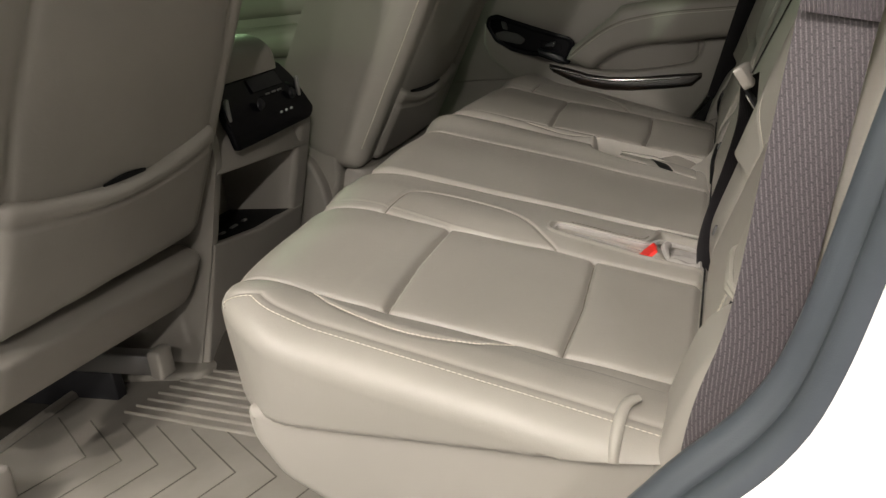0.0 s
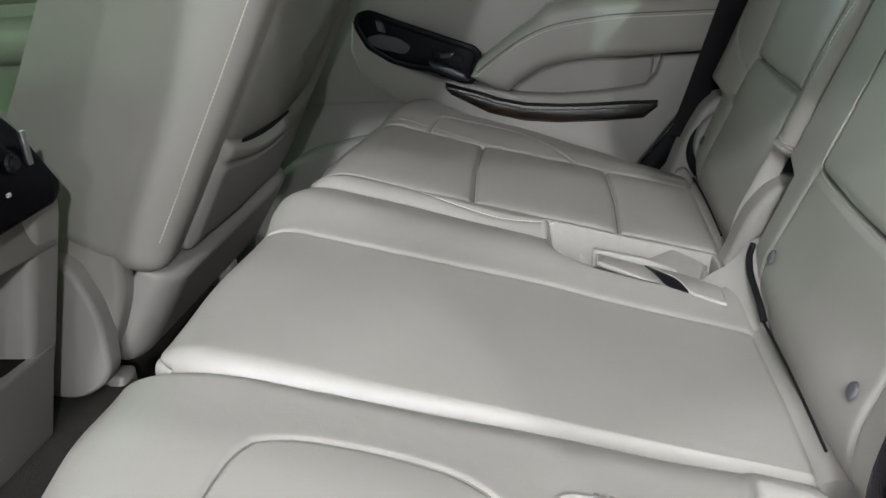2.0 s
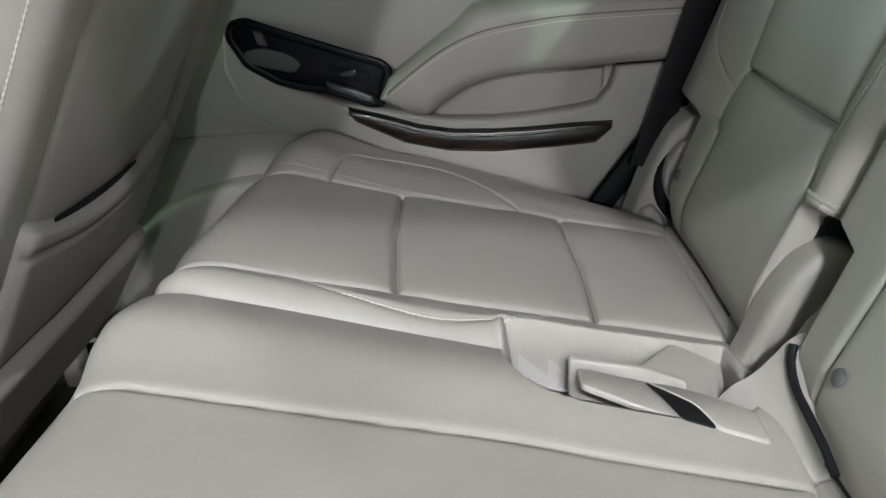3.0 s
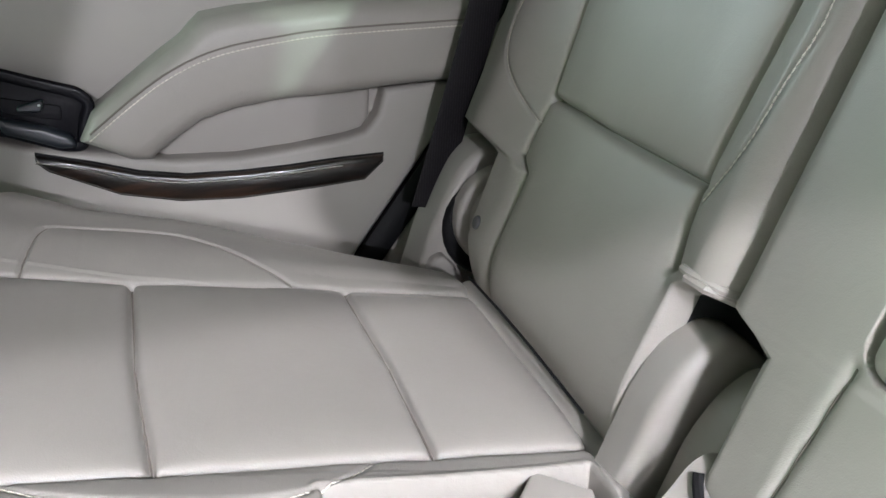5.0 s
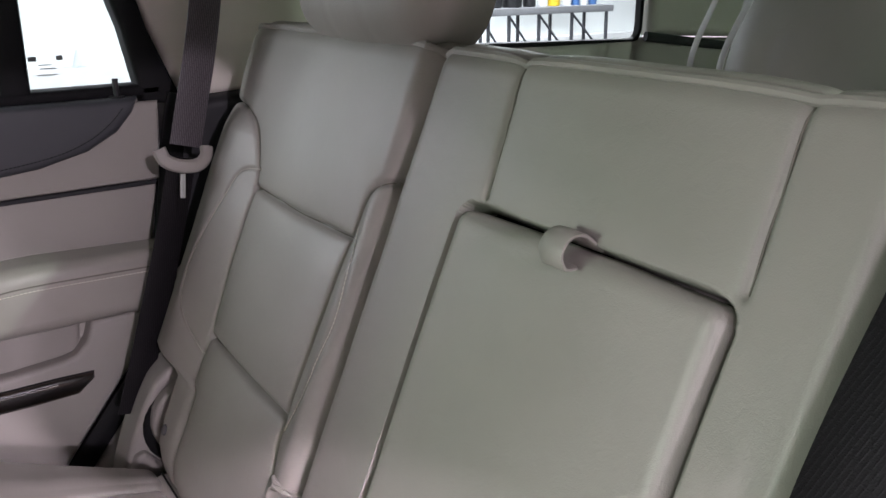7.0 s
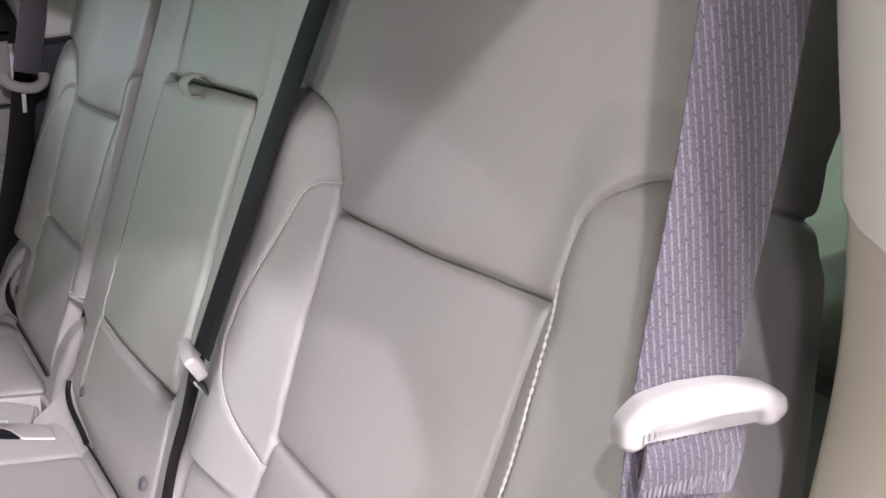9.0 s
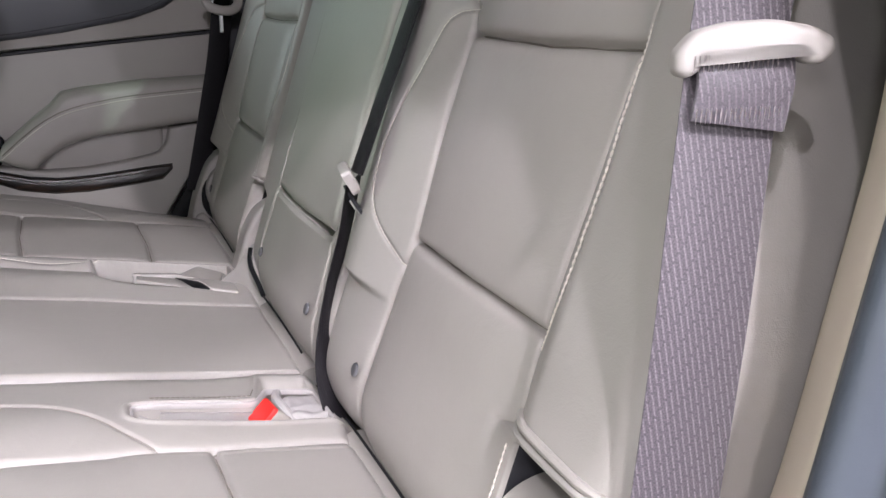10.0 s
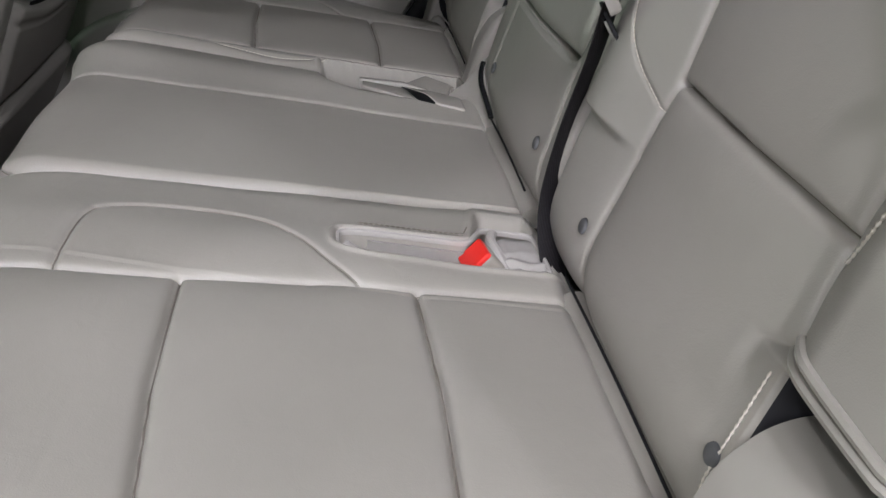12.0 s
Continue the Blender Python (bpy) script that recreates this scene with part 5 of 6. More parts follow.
def door_map(y):
    return lambda a, b, h: (a, y - h, b)


part("door_base", plate([(-0.40, 0.0), (-0.40, 0.668), (0.60, 0.668), (0.583, 0.552), (0.552, 0.373), (0.527, 0.309), (0.413, 0.165), (0.36, 0.08), (0.30, 0.0)], door_map(DY + 0.075), 0.041, 0.006), PLASTIC, far_door)
part("lower_panel", plate([(-0.40, 0.0), (-0.40, 0.46), (-0.05, 0.46), (0.10, 0.30), (0.34, 0.12), (0.30, 0.0)], door_map(DY + 0.03), 0.022, 0.006), PLASTIC, far_door)
part("door_pocket", plate([(-0.30, 0.0), (-0.26, 0.16), (-0.19, 0.215), (-0.14, 0.238), (-0.06, 0.252), (0.02, 0.250), (0.10, 0.21), (0.12, 0.0)], door_map(DY + 0.01), 0.045, 0.015, 4, corner=0.02), PLASTIC, far_door, "moulded beige map pocket low on the door")
part("mid_panel", plate([(-0.40, 0.32), (-0.40, 0.546), (0.588, 0.550), (0.566, 0.43), (0.30, 0.43), (0.19, 0.36), (0.17, 0.29), (0.05, 0.31)], door_map(DY + 0.03), 0.030, 0.006), PLASTIC, far_door)
part("bin_end", plate([(0.452, 0.30), (0.440, 0.40), (0.57, 0.43), (0.552, 0.373), (0.527, 0.309), (0.5, 0.28)], door_map(DY + 0.03), 0.030, 0.004), PLASTIC, far_door)
part("lower_ledge", plate([(-0.056, 0.41), (-0.048, 0.460), (-0.030, 0.440), (0.02, 0.385), (0.10, 0.353), (0.19, 0.334), (0.232, 0.323), (0.303, 0.317), (0.365, 0.319), (0.424, 0.324), (0.444, 0.328), (0.460, 0.345), (0.470, 0.374), (0.556, 0.376), (0.527, 0.312), (0.413, 0.168), (0.36, 0.11), (0.28, 0.13), (0.16, 0.235), (0.10, 0.272), (0.040, 0.306), (0.008, 0.324), (-0.042, 0.370)], door_map(DY), 0.028, 0.008, 4), PLASTIC, far_door)
part("bin_panel", plate([(0.165, 0.300), (0.175, 0.350), (0.230, 0.390), (0.31, 0.405), (0.38, 0.405), (0.462, 0.405), (0.455, 0.335), (0.430, 0.305)], door_map(DY + 0.028), 0.034, 0.008, 4), PLASTIC, far_door)
pad = part("armrest_pad", plate([(0.151, 0.358), (0.166, 0.384), (0.196, 0.404), (0.232, 0.429), (0.262, 0.448), (0.272, 0.458), (0.284, 0.468), (0.320, 0.472), (0.414, 0.474), (0.575, 0.468), (0.570, 0.42), (0.557, 0.380), (0.474, 0.381), (0.425, 0.379), (0.352, 0.379), (0.305, 0.375), (0.269, 0.366), (0.236, 0.347), (0.216, 0.331), (0.196, 0.333)], door_map(DY), 0.058, 0.020, 5), LEATHER, far_door, "padded beige leather armrest")
v, f = stitches([[Vector((a, DY - 0.0585, b)) for a, b in curve2([(0.163, 0.362), (0.203, 0.390), (0.239, 0.412), (0.274, 0.427), (0.308, 0.435), (0.354, 0.440), (0.411, 0.443), (0.56, 0.441)], 0.01)]])
mesh_part("stitching", v, f, THREAD, pad, "raised cream thread stitching")
# Dark bar painting the shade line of the pad's seam.
part("seam", bar([(a, DY - 0.0580, b + 0.006) for a, b in [(0.163, 0.362), (0.203, 0.390), (0.239, 0.412), (0.274, 0.427), (0.308, 0.435), (0.354, 0.440), (0.411, 0.443), (0.56, 0.441)]], 0.0011, (0, 1, 0), 6), SEAM_SHADE_AND_THREAD, pad)
part("upper_crease", sweep(smooth_line([(-0.40, DY - 0.001, 0.542), (0.1, DY - 0.001, 0.545), (0.40, DY - 0.001, 0.549), (0.588, DY - 0.001, 0.551)], 0.03), circle(0.0035, 6, 0.002), lambda i, t: (0, 0, 1)), DARK_PLASTIC_AND_SHADE, far_door, "dark joint line across the door panel")
part("upper_panel", plate([(-0.40, 0.548), (0.40, 0.554), (0.590, 0.556), (0.600, 0.664), (-0.40, 0.664)], door_map(DY), 0.008, 0.004), PLASTIC, far_door)
top_pad = part("top_pad", plate([(-0.40, 0.672), (-0.40, 0.560), (0.15, 0.568), (0.309, 0.576), (0.438, 0.590), (0.500, 0.606), (0.540, 0.628), (0.562, 0.652), (0.572, 0.672)], door_map(DY), 0.022, 0.010, 4), DARK_PAD, far_door, "stitched charcoal leather door-top pad")
v, f = stitches([[Vector((a, DY - 0.0225, b)) for a, b in curve2([(-0.3, 0.576), (0.15, 0.580), (0.309, 0.588), (0.438, 0.602), (0.495, 0.618), (0.530, 0.640), (0.548, 0.658)], 0.01)]])
mesh_part("stitching", v, f, DARK_PLASTIC_AND_SHADE, top_pad, "dark thread stitching")
WOOD_TOP = [(0.106, 0.346), (0.156, 0.331), (0.200, 0.315), (0.246, 0.305), (0.301, 0.301), (0.350, 0.300), (0.414, 0.301), (0.463, 0.300)]
wood = part("wood_strip", plate(WOOD_TOP + [(0.461, 0.292), (0.439, 0.274), (0.381, 0.272), (0.299, 0.272), (0.238, 0.278), (0.179, 0.294), (0.116, 0.328), (0.107, 0.338)], door_map(DY - 0.026), 0.009, 0.005, 4), WOOD, far_door, "glossy dark figured wood strip")
part("strip_edge", sweep([Vector((p.x, DY - 0.0275, p.y)) for p in (Vector(q) for q in WOOD_TOP + [(0.461, 0.292), (0.439, 0.274), (0.381, 0.272), (0.299, 0.272), (0.238, 0.278), (0.179, 0.294), (0.116, 0.328), (0.107, 0.338)])], circle(0.0022, 6), lambda i, t: (0, 1, 0), closed=True), BLACK_RUBBER_AND_SHADE, wood, "dark edge round the wood strip")
# A bright line added for the reflection along the strip's rounded edge.
part("wood_highlight", sweep(smooth_line([(a, DY - 0.0345, b - 0.007) for a, b in WOOD_TOP[:-1]], 0.012), circle(0.0012, 6), lambda i, t: (0, 1, 0)), CHROME, wood, "thin bright line painting the reflection on the wood's edge")
BEZEL = [(-0.040, 0.452), (-0.034, 0.468), (-0.016, 0.471), (0.029, 0.452), (0.070, 0.436), (0.124, 0.415), (0.157, 0.403), (0.166, 0.392), (0.158, 0.375), (0.152, 0.349), (0.134, 0.351), (0.112, 0.361), (0.085, 0.373), (0.048, 0.380), (0.016, 0.391), (-0.022, 0.416)]
bez = part("switch_bezel", plate(BEZEL, door_map(DY), 0.028, 0.004, 3, corner=0.006), GLOSS_BLACK, far_door, "gloss black handle and window switch bezel")
part("bezel_rim", sweep([Vector((p.x, DY - 0.028, p.y)) for p in rounded(BEZEL, 0.006)], circle(0.0048, 8, 0.0060), lambda i, t: (0, 1, 0), closed=True), GLOSS_BLACK, bez, "raised gloss black rim")
SLATE = surface("slate_switch_plastic", (0.020, 0.025, 0.031), 0.30, bump=0.0, spec=0.6, rough_vary=0.03)
CUP = surface("grey_cup_plastic", (0.075, 0.077, 0.076), 0.45, bump=0.1, spec=0.3)
part("handle_cup", plate([(-0.024, 0.432), (0.000, 0.436), (0.034, 0.426), (0.052, 0.411), (0.040, 0.399), (0.001, 0.410), (-0.022, 0.419)], door_map(DY - 0.0275), 0.0030, 0.0012, corner=0.008), CUP, bez, "dull grey door-pull cup")
part("inner_handle", plate([(-0.006, 0.460), (0.006, 0.455), (0.010, 0.437), (-0.003, 0.441)], door_map(DY - 0.0275), 0.007, 0.003, corner=0.003), CUP, bez, "grey door release lever")
part("switch_plate", plate([(0.085, 0.407), (0.140, 0.392), (0.138, 0.378), (0.088, 0.390)], door_map(DY - 0.0275), 0.003, 0.001, corner=0.004), GLOSS_BLACK, bez)
part("window_switch", plate([(0.101, 0.397), (0.126, 0.401), (0.122, 0.389), (0.100, 0.391)], door_map(DY - 0.030), 0.006, 0.0025, corner=0.003), SLATE, bez, "slate grey window switch")
part("switch_mark", box(0.120, 0.1225, DY - 0.0368, DY - 0.0358, 0.3955, 0.3975, 0), PRINT, bez)
part("bezel_lip", plate([(0.080, 0.388), (0.122, 0.375), (0.144, 0.364), (0.148, 0.350), (0.132, 0.351), (0.110, 0.361), (0.084, 0.372)], door_map(DY - 0.026), 0.014, 0.006, 4, corner=0.004), SLATE, bez, "slate grey lower lip of the switch bezel")
part("lock_knob", join(bar([(0.548, DY - 0.004, 0.660), (0.548, DY - 0.004, 0.697)], 0.004), bar([(0.548, DY - 0.004, 0.670), (0.548, DY - 0.004, 0.674)], 0.011)), DARK_PLASTIC_AND_SHADE, far_door, "dark lock knob")

far_win = thing("window_1", (0.3, 1.49, 0.67), "tinted rear door window with black frame", "car window", kind="structure")
for pts in ([(-0.42, 0.668), (0.612, 0.668), (0.612, 0.686), (-0.42, 0.686)], [(0.409, 0.68), (0.446, 0.68), (0.456, 1.10), (0.425, 1.10)], [(0.583, 0.66), (0.640, 0.655), (0.600, 0.76), (0.520, 1.10), (0.470, 1.10), (0.566, 0.76)], [(-0.42, 1.06), (0.55, 1.06), (0.55, 1.10), (-0.42, 1.10)], [(-0.46, 0.66), (-0.40, 0.66), (-0.40, 1.10), (-0.46, 1.10)]):
    part("window_frame", plate(pts, door_map(DY + 0.04), 0.035, 0.006), BLACK_RUBBER_AND_SHADE, far_win)
part("pane", plate([(-0.40, 0.67), (0.60, 0.67), (0.50, 1.08), (-0.40, 1.08)], door_map(DY + 0.040), 0.004, 0.0), PALE, far_win, "green-tinted pane").visible_shadow = True
# printed safety mark on the pane, as plain bars
for i, (x0, x1, z) in enumerate(((0.452, 0.462, 0.722), (0.463, 0.480, 0.716), (0.463, 0.485, 0.711), (0.460, 0.485, 0.703), (0.486, 0.494, 0.722))):
    part("print_bar", box(x0, x1, DY + 0.034, DY + 0.0355, z, z + (0.006 if i in (0, 4) else 0.0015), 0), LABEL_PRINT, far_win)

# black door gasket at the rear of the far door, lower rear trim and pillar
tagged(part("trim", sweep(smooth_line([(0.632, 1.478, 0.67), (0.606, 1.475, 0.56), (0.574, 1.472, 0.37), (0.548, 1.470, 0.30), (0.432, 1.462, 0.155), (0.36, 1.46, 0.06)], 0.015), strip(0.034, 0.02), lambda i, t: (1, 0, 0)), BLACK_RUBBER_AND_SHADE), "black rubber gasket behind the rear door", "door seal", kind="structure")
tagged(part("trim", plate([(0.592, 0.40), (0.70, 0.55), (0.95, 0.60), (0.95, 0.0), (0.40, 0.0), (0.45, 0.15), (0.56, 0.28)], door_map(1.50), 0.05, 0.02, 4), PLASTIC), "beige lower pillar trim behind the far door", "pillar trim", kind="structure")
tagged(part("trim", plate([(0.615, 0.66), (0.60, 0.40), (0.95, 0.45), (1.0, 0.68)], door_map(1.53), 0.06, 0.02, 4), DARK_PLASTIC_AND_SHADE), "charcoal lower pillar trim", "pillar trim", kind="structure")
tagged(part("pillar_1", plate([(0.640, 0.655), (1.02, 0.68), (1.10, 0.80), (1.14, 1.14), (0.50, 1.14), (0.59, 0.80)], door_map(1.55), 0.06, 0.02, 4), CREAM), "cream upper pillar trim behind the far door", "pillar trim", kind="structure")

# front passenger door, seen past the seats
front_door = thing("car_door", (-0.9, 1.47, 0.2), "closed beige front passenger door with padded armrest", "car door")
part("door_base", plate([(-1.60, 0.0), (-1.60, 0.66), (-0.47, 0.66), (-0.47, 0.0)], door_map(1.52), 0.04, 0.006), PLASTIC, front_door)
Pillow((-1.30, 0.415), (-0.50, 0.500), (0.05, 0.05, 0.03, 0.03), 0.04, (0.02, 0.02, 0.02, 0.02), 0.012, lambda a, b, h: (a, 1.43 - h, b)).build({0: ("armrest_pad", LEATHER, "")}, front_door)
Pillow((-1.50, 0.52), (-0.48, 0.640), (0.05, 0.03, 0.03, 0.03), 0.03, (0.02, 0.02, 0.02, 0.02), 0.012, lambda a, b, h: (a, 1.46 - h, b)).build({0: ("upper_panel", LEATHER, "")}, front_door)
tagged(part("pillar_2", plate([(-0.50, 0.0), (-0.50, 1.14), (-0.36, 1.14), (-0.36, 0.0)], door_map(1.56), 0.075, 0.015), PLASTIC), "beige door pillar trim between the far doors", "pillar trim", kind="structure")

# ---- near doorway: pillar trim, rubber seal, white body ----
SEAL = [(0.30, 0.105), (0.40, 0.180), (0.453, 0.232), (0.489, 0.272), (0.540, 0.325), (0.568, 0.380), (0.600, 0.490), (0.617, 0.554), (0.623, 0.610), (0.613, 0.671), (0.598, 0.73), (0.578, 0.82), (0.552, 0.96), (0.520, 1.07), (0.46, 1.13), (0.34, 1.15)]


def band(name, rows, material, label, category, z_hi=9, z_lo=-9):
    """A strip lofted between offset copies of the doorway's edge: rows of (dx, y)."""
    line = [p for p in smooth_line([(a, 0, b) for a, b in SEAL], 0.012) if z_lo <= p.z <= z_hi]
    verts, faces = [], []
    for i, p in enumerate(line):
        t = (line[min(i + 1, len(line) - 1)] - line[max(i - 1, 0)]).normalized()
        o = Vector((t.z, 0, -t.x))
        for dx, y in rows:
            q = p + o * dx
            verts.append((q.x, y, q.z))
    k = len(rows)
    for i in range(len(line) - 1):
        for j in range(k - 1):
            faces.append((i * k + j, i * k + j + 1, (i + 1) * k + j + 1, (i + 1) * k + j))
    return tagged(mesh_part(name, verts, faces, material), label, category, kind="structure")


band("pillar_3", [(0.10, -0.06), (0.066, -0.045), (0.054, -0.036), (0.048, -0.036), (0.042, -0.041), (0.030, -0.053), (0.014, -0.075), (0.006, -0.088), (0.006, -0.10)], PLASTIC_WARM, "tan plastic pillar trim along the open rear doorway", "pillar trim", z_hi=0.668)
band("pillar_4", [(0.12, -0.06), (0.070, -0.042), (0.057, -0.033), (0.049, -0.033), (0.042, -0.039), (0.028, -0.052), (0.012, -0.074), (0.004, -0.087), (0.004, -0.10)], CREAM, "cream cloth upper pillar trim along the open rear doorway", "pillar trim", z_lo=0.656)
SEALBULB = [(0.012, -0.086), (0.004, -0.086), (-0.002, -0.092), (-0.003, -0.100), (0.002, -0.107), (0.009, -0.111), (0.013, -0.117), (0.009, -0.123), (0.009, -0.131), (0.015, -0.138), (0.024, -0.143), (0.04, -0.145)]
band("door_seal", SEALBULB, RUBBER, "blue-grey rubber seal round the open rear doorway", "door seal")
band("body_side", [(0.022, -0.143), (0.030, -0.148), (0.045, -0.151), (0.060, -0.155), (0.085, -0.172), (0.105, -0.20), (0.125, -0.235), (0.30, -0.26)], PAINT, "white painted car body round the rear doorway", "car body")

# ---- third row and tail, seen past the bench ----
for y0, y1 in ((0.10, 0.60), (0.72, 1.22)):
    third = thing("third_row_seat", (1.3, (y0 + y1) / 2, 0), "grey-beige leather third-row seat behind the bench", "car seat", "third row")
    tb = Pillow((y0, 0.0), (y1, 0.78), (0.05, 0.08, 0.03, 0.14), 0.06, (0.06, 0.06, 0.03, 0.06), 0.010, lambda a, b, h: (1.30 + 0.30 * b - 0.95 * h, a, 0.24 + 0.95 * b + 0.30 * h))
    tb.puff([[(y0 + 0.1, 0), (y0 + 0.1, 0.5)], [(y1 - 0.1, 0), (y1 - 0.1, 0.5)]], 0.008, 0.03)
    tb.build({0: ("backrest", LEATHER, "")}, third)
    tc = Pillow((y0, 0.90), (y1, 1.32), (0.04, 0.04, 0.05, 0.02), 0.04, (0.10, 0.10, 0.10, 0.03), 0.012, lambda a, b, h: (b, a, 0.255 - 0.1 * (b - 0.9) + h))
    tc.build({0: ("cushion", LEATHER, "")}, third)
    part("seat_base", box(0.98, 1.36, y0 + 0.04, y1 - 0.04, -0.012, 0.14, 0.01), DARK_PLASTIC_AND_SHADE, third)
for y, dy in ((1.205, -0.02), (1.150, -0.028)):
    tbelt = thing("seat_belt", (1.36, y, 0.7), "pale grey third-row seat belt strap", "seat belt", "third row belts")
    webbing("webbing", [(1.36, y, 0.60), (1.36, y + dy * 0.4, 0.70), (1.40, y + dy, 0.80), (1.5, y + dy * 2.2, 1.05)], tbelt, surface("pale_grey_webbing" + str(y), (0.42, 0.40, 0.38), 0.6, bump=0.3), lambda i, t: (0.5, 1, 0), 0.022)

tagged(part("wall_right", plate([(0.90, 0.0), (0.95, 0.62), (1.17, 0.695), (1.60, 0.695), (2.30, 0.66), (2.30, 0.0)], door_map(1.56), 0.05, 0.02, 4), PLASTIC), "beige rear quarter trim below the side window", "interior trim", kind="structure")
tagged(part("trim", sweep(smooth_line([(1.58, 1.508, 0.700), (1.80, 1.506, 0.672), (2.25, 1.50, 0.62)], 0.03), strip(0.020, 0.012), lambda i, t: (0, 0, 1)), DARK_PLASTIC_AND_SHADE), "dark joint along the quarter trim", "interior trim", kind="structure")
tagged(part("wall_right", plate([(1.60, 0.70), (1.60, 1.14), (2.30, 1.14), (2.30, 0.66)], door_map(1.56), 0.05, 0.02, 4), HEADLINER), "beige upper rear quarter trim", "interior trim", kind="structure")
quarter = thing("window_2", (1.4, 1.53, 0.7), "rear quarter window with rounded black edge", "car window", kind="structure")
part("pane", plate([(1.13, 0.690), (1.60, 0.690), (1.60, 1.08), (1.10, 1.08)], door_map(1.54), 0.004, 0.0), PALE, quarter)
part("window_frame", sweep([Vector((p.x, 1.528, p.y)) for p in rounded([(1.14, 0.702), (1.578, 0.690), (1.585, 1.07), (1.11, 1.07)], 0.03)], circle(0.010, 8, 0.006), lambda i, t: (0, 1, 0), closed=True), BLACK_RUBBER_AND_SHADE, quarter)
tagged(part("wall_right", plate([(1.0, 1.06), (1.0, 1.14), (1.65, 1.14), (1.65, 1.06)], door_map(1.56), 0.05, 0.01), HEADLINER), "beige trim above the quarter window", "interior trim", kind="structure")
tagged(part("pillar_5", plate([(-1.60, 1.06), (-1.60, 1.14), (0.6, 1.14), (0.6, 1.09), (-0.4, 1.09), (-0.4, 1.06)], door_map(1.56), 0.07, 0.01), HEADLINER), "beige roof rail trim above the far doors", "interior trim", kind="structure")

# ---- shell of the car ----
def slab(name, x0, x1, y0, y1, z0, z1, material, label, category):
    return tagged(part(name, box(x0, x1, y0, y1, z0, z1, 0.006), material), label, category, kind="structure")


slab("ceiling", -1.25, 2.35, -0.10, 1.56, 1.14, 1.20, HEADLINER, "beige cloth car headliner", "headliner")
slab("wall_tail", 2.30, 2.36, -0.10, 1.56, -0.05, 0.66, PLASTIC, "beige tailgate trim", "tailgate trim")
slab("wall_front", -1.95, -1.88, -0.10, 1.56, -0.05, 0.62, DARK_PLASTIC_AND_SHADE, "dark dashboard wall at the front of the cabin", "dashboard")
slab("wall_left", -1.9, -0.72, -0.16, -0.06, -0.05, 0.66, PLASTIC, "beige front driver door trim", "door trim")
slab("pillar_6", -0.72, -0.60, -0.16, -0.06, -0.05, 1.14, PLASTIC, "beige door pillar between the near doors", "pillar trim")
slab("wall_left", 0.95, 2.34, -0.16, -0.04, -0.05, 0.69, PLASTIC, "beige near quarter trim", "interior trim")
slab("wall_left", -1.9, 2.34, -0.16, -0.06, 1.14, 1.20, HEADLINER, "beige roof rail trim above the near doors", "interior trim")
# Dark colour on this wall paints the shade seen past the backrest.
slab("wall_left", 0.70, 0.96, -0.13, -0.05, -0.05, 1.10, DARK_PLASTIC_AND_SHADE, "inner pillar wall coloured dark for the shade behind the seat", "interior trim")
for k, (x0, x1, z0) in enumerate(((-1.88, -0.72, 0.66), (0.96, 2.3, 0.69))):
    w = thing("window_" + str(3 + k), ((x0 + x1) / 2, -0.12, z0), "tinted near side window", "car window", kind="structure")
    part("pane", box(x0, x1, -0.122, -0.118, z0, 1.14), CLEAR if k else TINT, w)
w = thing("window_5", (-1.5, 0.7, 0.62), "sloping windscreen", "car window", kind="structure")
part("pane", plate([(-0.06, 0.0), (1.52, 0.0), (1.52, 0.84), (-0.06, 0.84)], lambda a, b, h: (-1.90 + b * 0.77, a, 0.62 + b * 0.66 + h), 0.004, 0.0), CLEAR, w)
w = thing("window_6", (2.33, 0.7, 0.66), "tinted tailgate window", "car window", kind="structure")
part("pane", box(2.32, 2.325, -0.06, 1.52, 0.66, 1.14), TINT, w)
w = thing("window_7", (-1.0, 1.53, 0.66), "front passenger door window", "car window", kind="structure")
part("pane", box(-1.88, -0.46, 1.53, 1.534, 0.66, 1.09), TINT, w)

slab("body_side", -1.95, 2.36, 1.575, 1.61, -0.35, 0.66, PAINT, "white painted far body side", "car body")
slab("body_side", 0.600, 1.06, 1.578, 1.607, 0.60, 1.2, PAINT, "white painted far body pillar", "car body")
slab("body_side", 0.90, 2.36, -0.30, -0.24, -0.35, 0.66, PAINT, "white painted near body side", "car body")
slab("roof", -1.25, 2.36, -0.20, 1.61, 1.205, 1.25, PAINT, "white painted car roof", "car roof")

# ---- the hall outside ----
slab("ground", -9, 10, -14, 7, -0.62, -0.55, CONCRETE, "grey painted concrete hall floor", "floor")
slab("wall_east", -9, 10, 7, 7.1, -0.55, 3.6, HALL_WHITE, "white hall wall", "wall")
slab("wall_west", -9, 10, -14.1, -14, -0.55, 3.6, HALL_GREY, "grey hall wall", "wall")
slab("wall_north", -9.1, -9, -14, 7, -0.55, 3.6, HALL_GREY, "grey hall wall", "wall")
slab("wall_south", 10, 10.1, -14, 7, -0.55, 3.6, HALL_GREY, "grey hall wall", "wall")
slab("ceiling", -9, 10, -14, 7, 3.6, 3.7, HALL_GREY, "grey hall ceiling", "ceiling")
slab("wall_east_ledge", -9, 10, 6.86, 7.0, -0.55, 0.205, BOTTLE_WHITE, "white skirting panel along the hall wall", "wall panel")

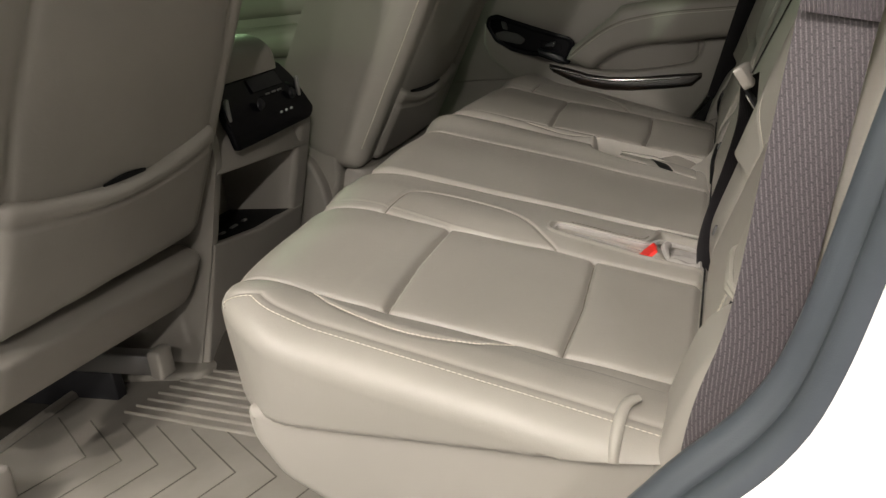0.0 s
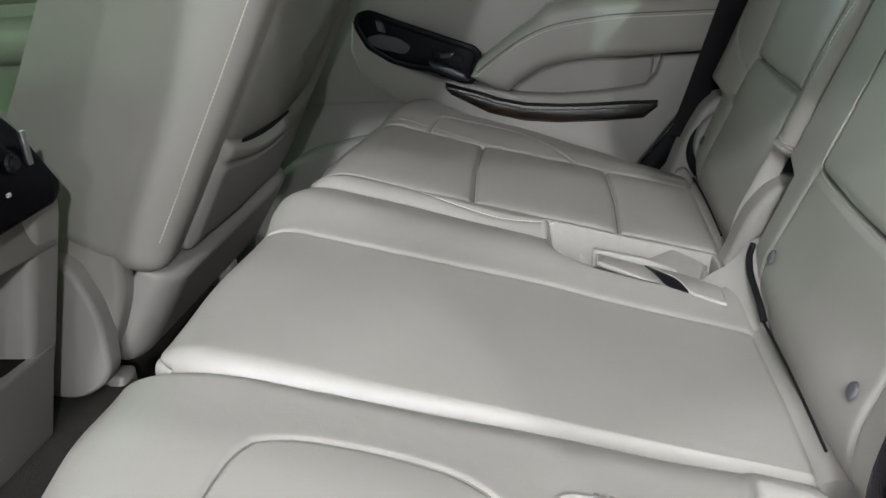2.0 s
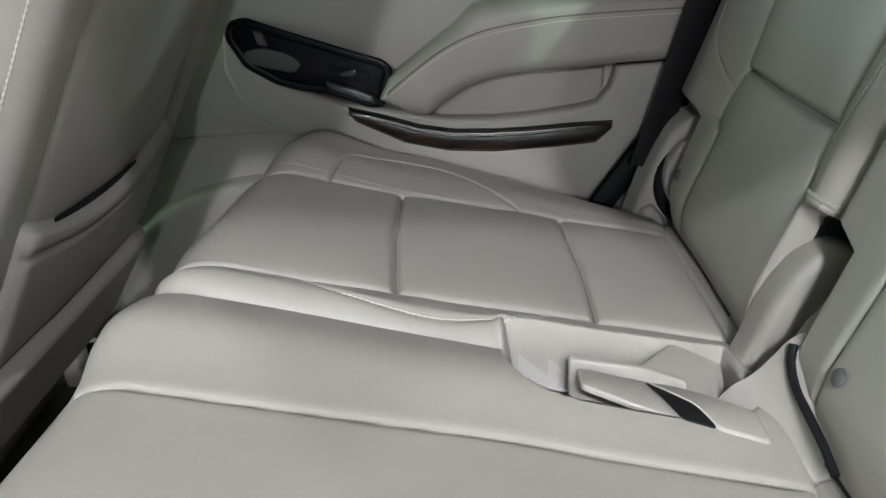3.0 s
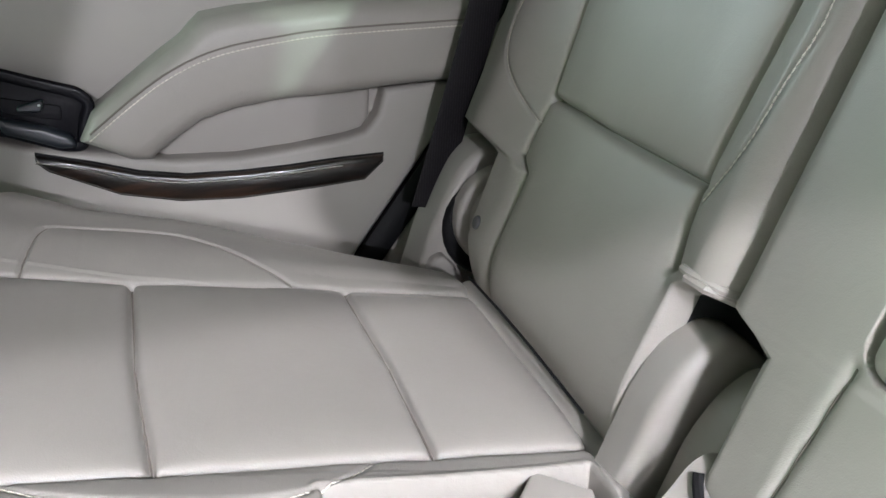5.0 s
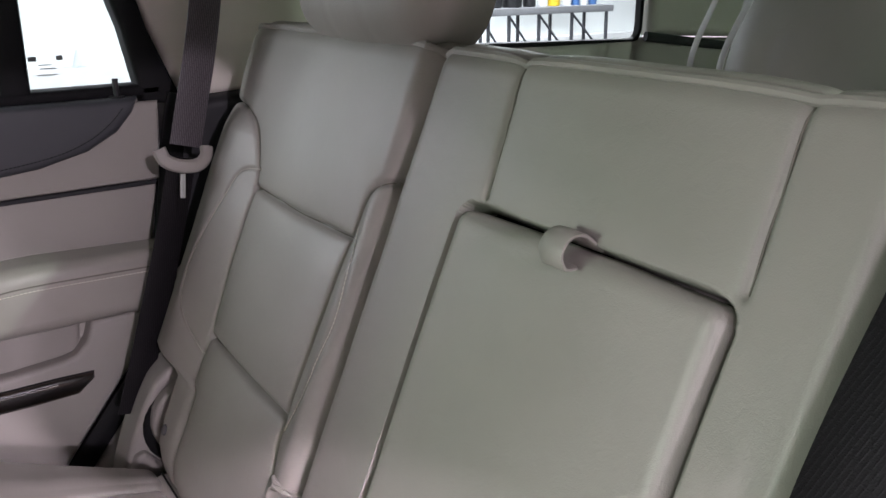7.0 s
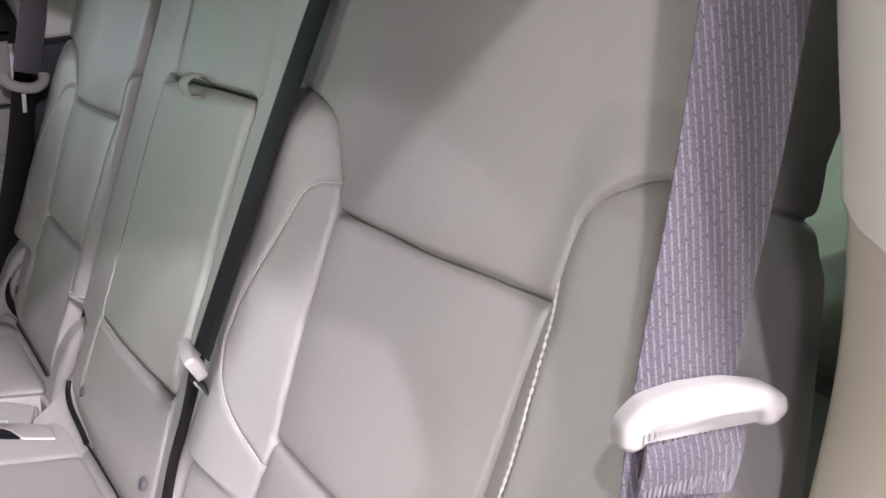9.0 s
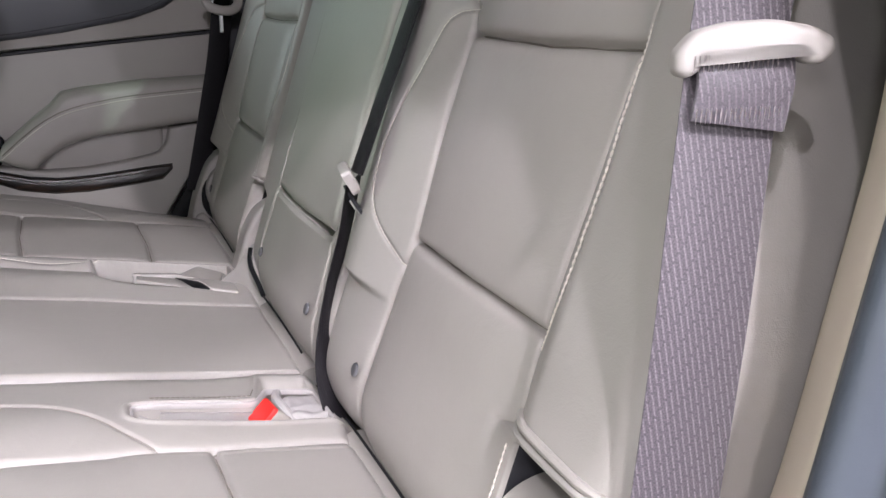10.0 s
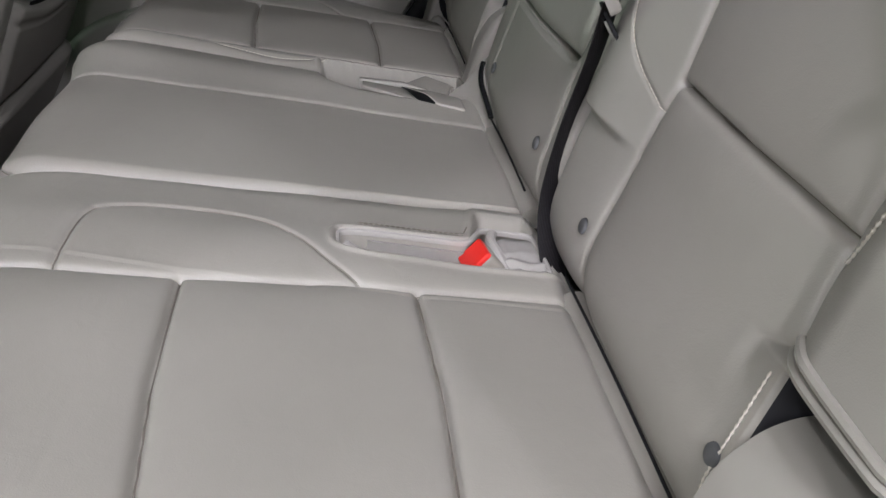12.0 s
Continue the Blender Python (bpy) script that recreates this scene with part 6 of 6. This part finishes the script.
# workshop shelf seen through the rear quarter window
rack = thing("storage_rack", (5.25, 6.3, -0.55), "dark steel workshop rack with a grey shelf and bottles", "rack", "workshop racks")
for x in (4.50, 4.80, 5.13, 5.51, 5.93):
    for y in (6.15, 6.45):
        part("upright", box(x - 0.012, x + 0.012, y - 0.012, y + 0.012, -0.55, 0.47, 0.002), RACK_STEEL, rack)
for x0, x1 in ((4.50, 4.80), (4.80, 5.13), (5.13, 5.51), (5.51, 5.93)):
    part("brace", bar([(x0, 6.14, 0.46), (x1, 6.14, 0.06)], 0.010, (0, 1, 0), 6), RACK_STEEL, rack)
part("shelf", box(4.44, 5.99, 6.12, 6.48, 0.47, 0.53, 0.004), SHELF, rack)
part("lower_shelf", box(4.44, 5.99, 6.12, 6.48, -0.30, -0.26, 0.004), SHELF, rack)


def bottle(x, y, r, h, material, label):
    prof = [(0, r * 0.92), (0.02, r), (h * 0.68, r), (h * 0.80, r * 0.55), (h * 0.84, r * 0.36), (h, r * 0.36)]
    b = bmesh.new()
    rings = [[b.verts.new((x + q * math.cos(k * math.pi / 7), y + q * math.sin(k * math.pi / 7), 0.53 + z)) for k in range(14)] for z, q in prof]
    for lo, up in zip(rings[:-1], rings[1:]):
        for k in range(14):
            b.faces.new((lo[k], lo[(k + 1) % 14], up[(k + 1) % 14], up[k]))
    b.faces.new(rings[0][::-1])
    b.faces.new(rings[-1])
    return tagged(part("bottle", b, material), label, "bottle", "bottles on the rack")


for x, r, h, m, label in ((4.56, 0.05, 0.20, BOTTLE_WHITE, "white plastic bottle standing on the workshop rack"), (4.74, 0.07, 0.16, BOTTLE_BLACK, "squat black plastic bottle on the workshop rack"), (4.93, 0.09, 0.26, BOTTLE_BLACK, "large black canister on the workshop rack"), (5.12, 0.06, 0.24, BOTTLE_BLACK, "black plastic bottle on the workshop rack"), (5.27, 0.05, 0.22, BOTTLE_WHITE, "white plastic bottle standing on the workshop rack"), (5.40, 0.06, 0.27, YELLOW, "yellow plastic bottle on the workshop rack"), (5.56, 0.04, 0.16, BOTTLE_WHITE, "white plastic bottle standing on the workshop rack"), (5.66, 0.04, 0.16, BOTTLE_BLUE, "blue plastic bottle on the workshop rack"), (5.76, 0.04, 0.17, BOTTLE_WHITE, "white plastic bottle standing on the workshop rack"), (5.87, 0.04, 0.16, BOTTLE_BLUE, "blue plastic bottle on the workshop rack")):
    bottle(x, 6.28, r, h, m, label)

# pale traffic cone against the far wall
cone = thing("traffic_cone", (1.455, 6.8, 0.205), "small pale cone standing on the wall ledge", "cone")
b = bmesh.new()
bmesh.ops.create_cone(b, cap_ends=True, segments=20, radius1=0.045, radius2=0.008, depth=0.115)
part("cone_body", moved(b, pose(1.455, 6.90, 0.270)), PRINT, cone)
part("cone_foot", box(1.405, 1.505, 6.862, 6.95, 0.205, 0.214, 0.002), PRINT, cone)
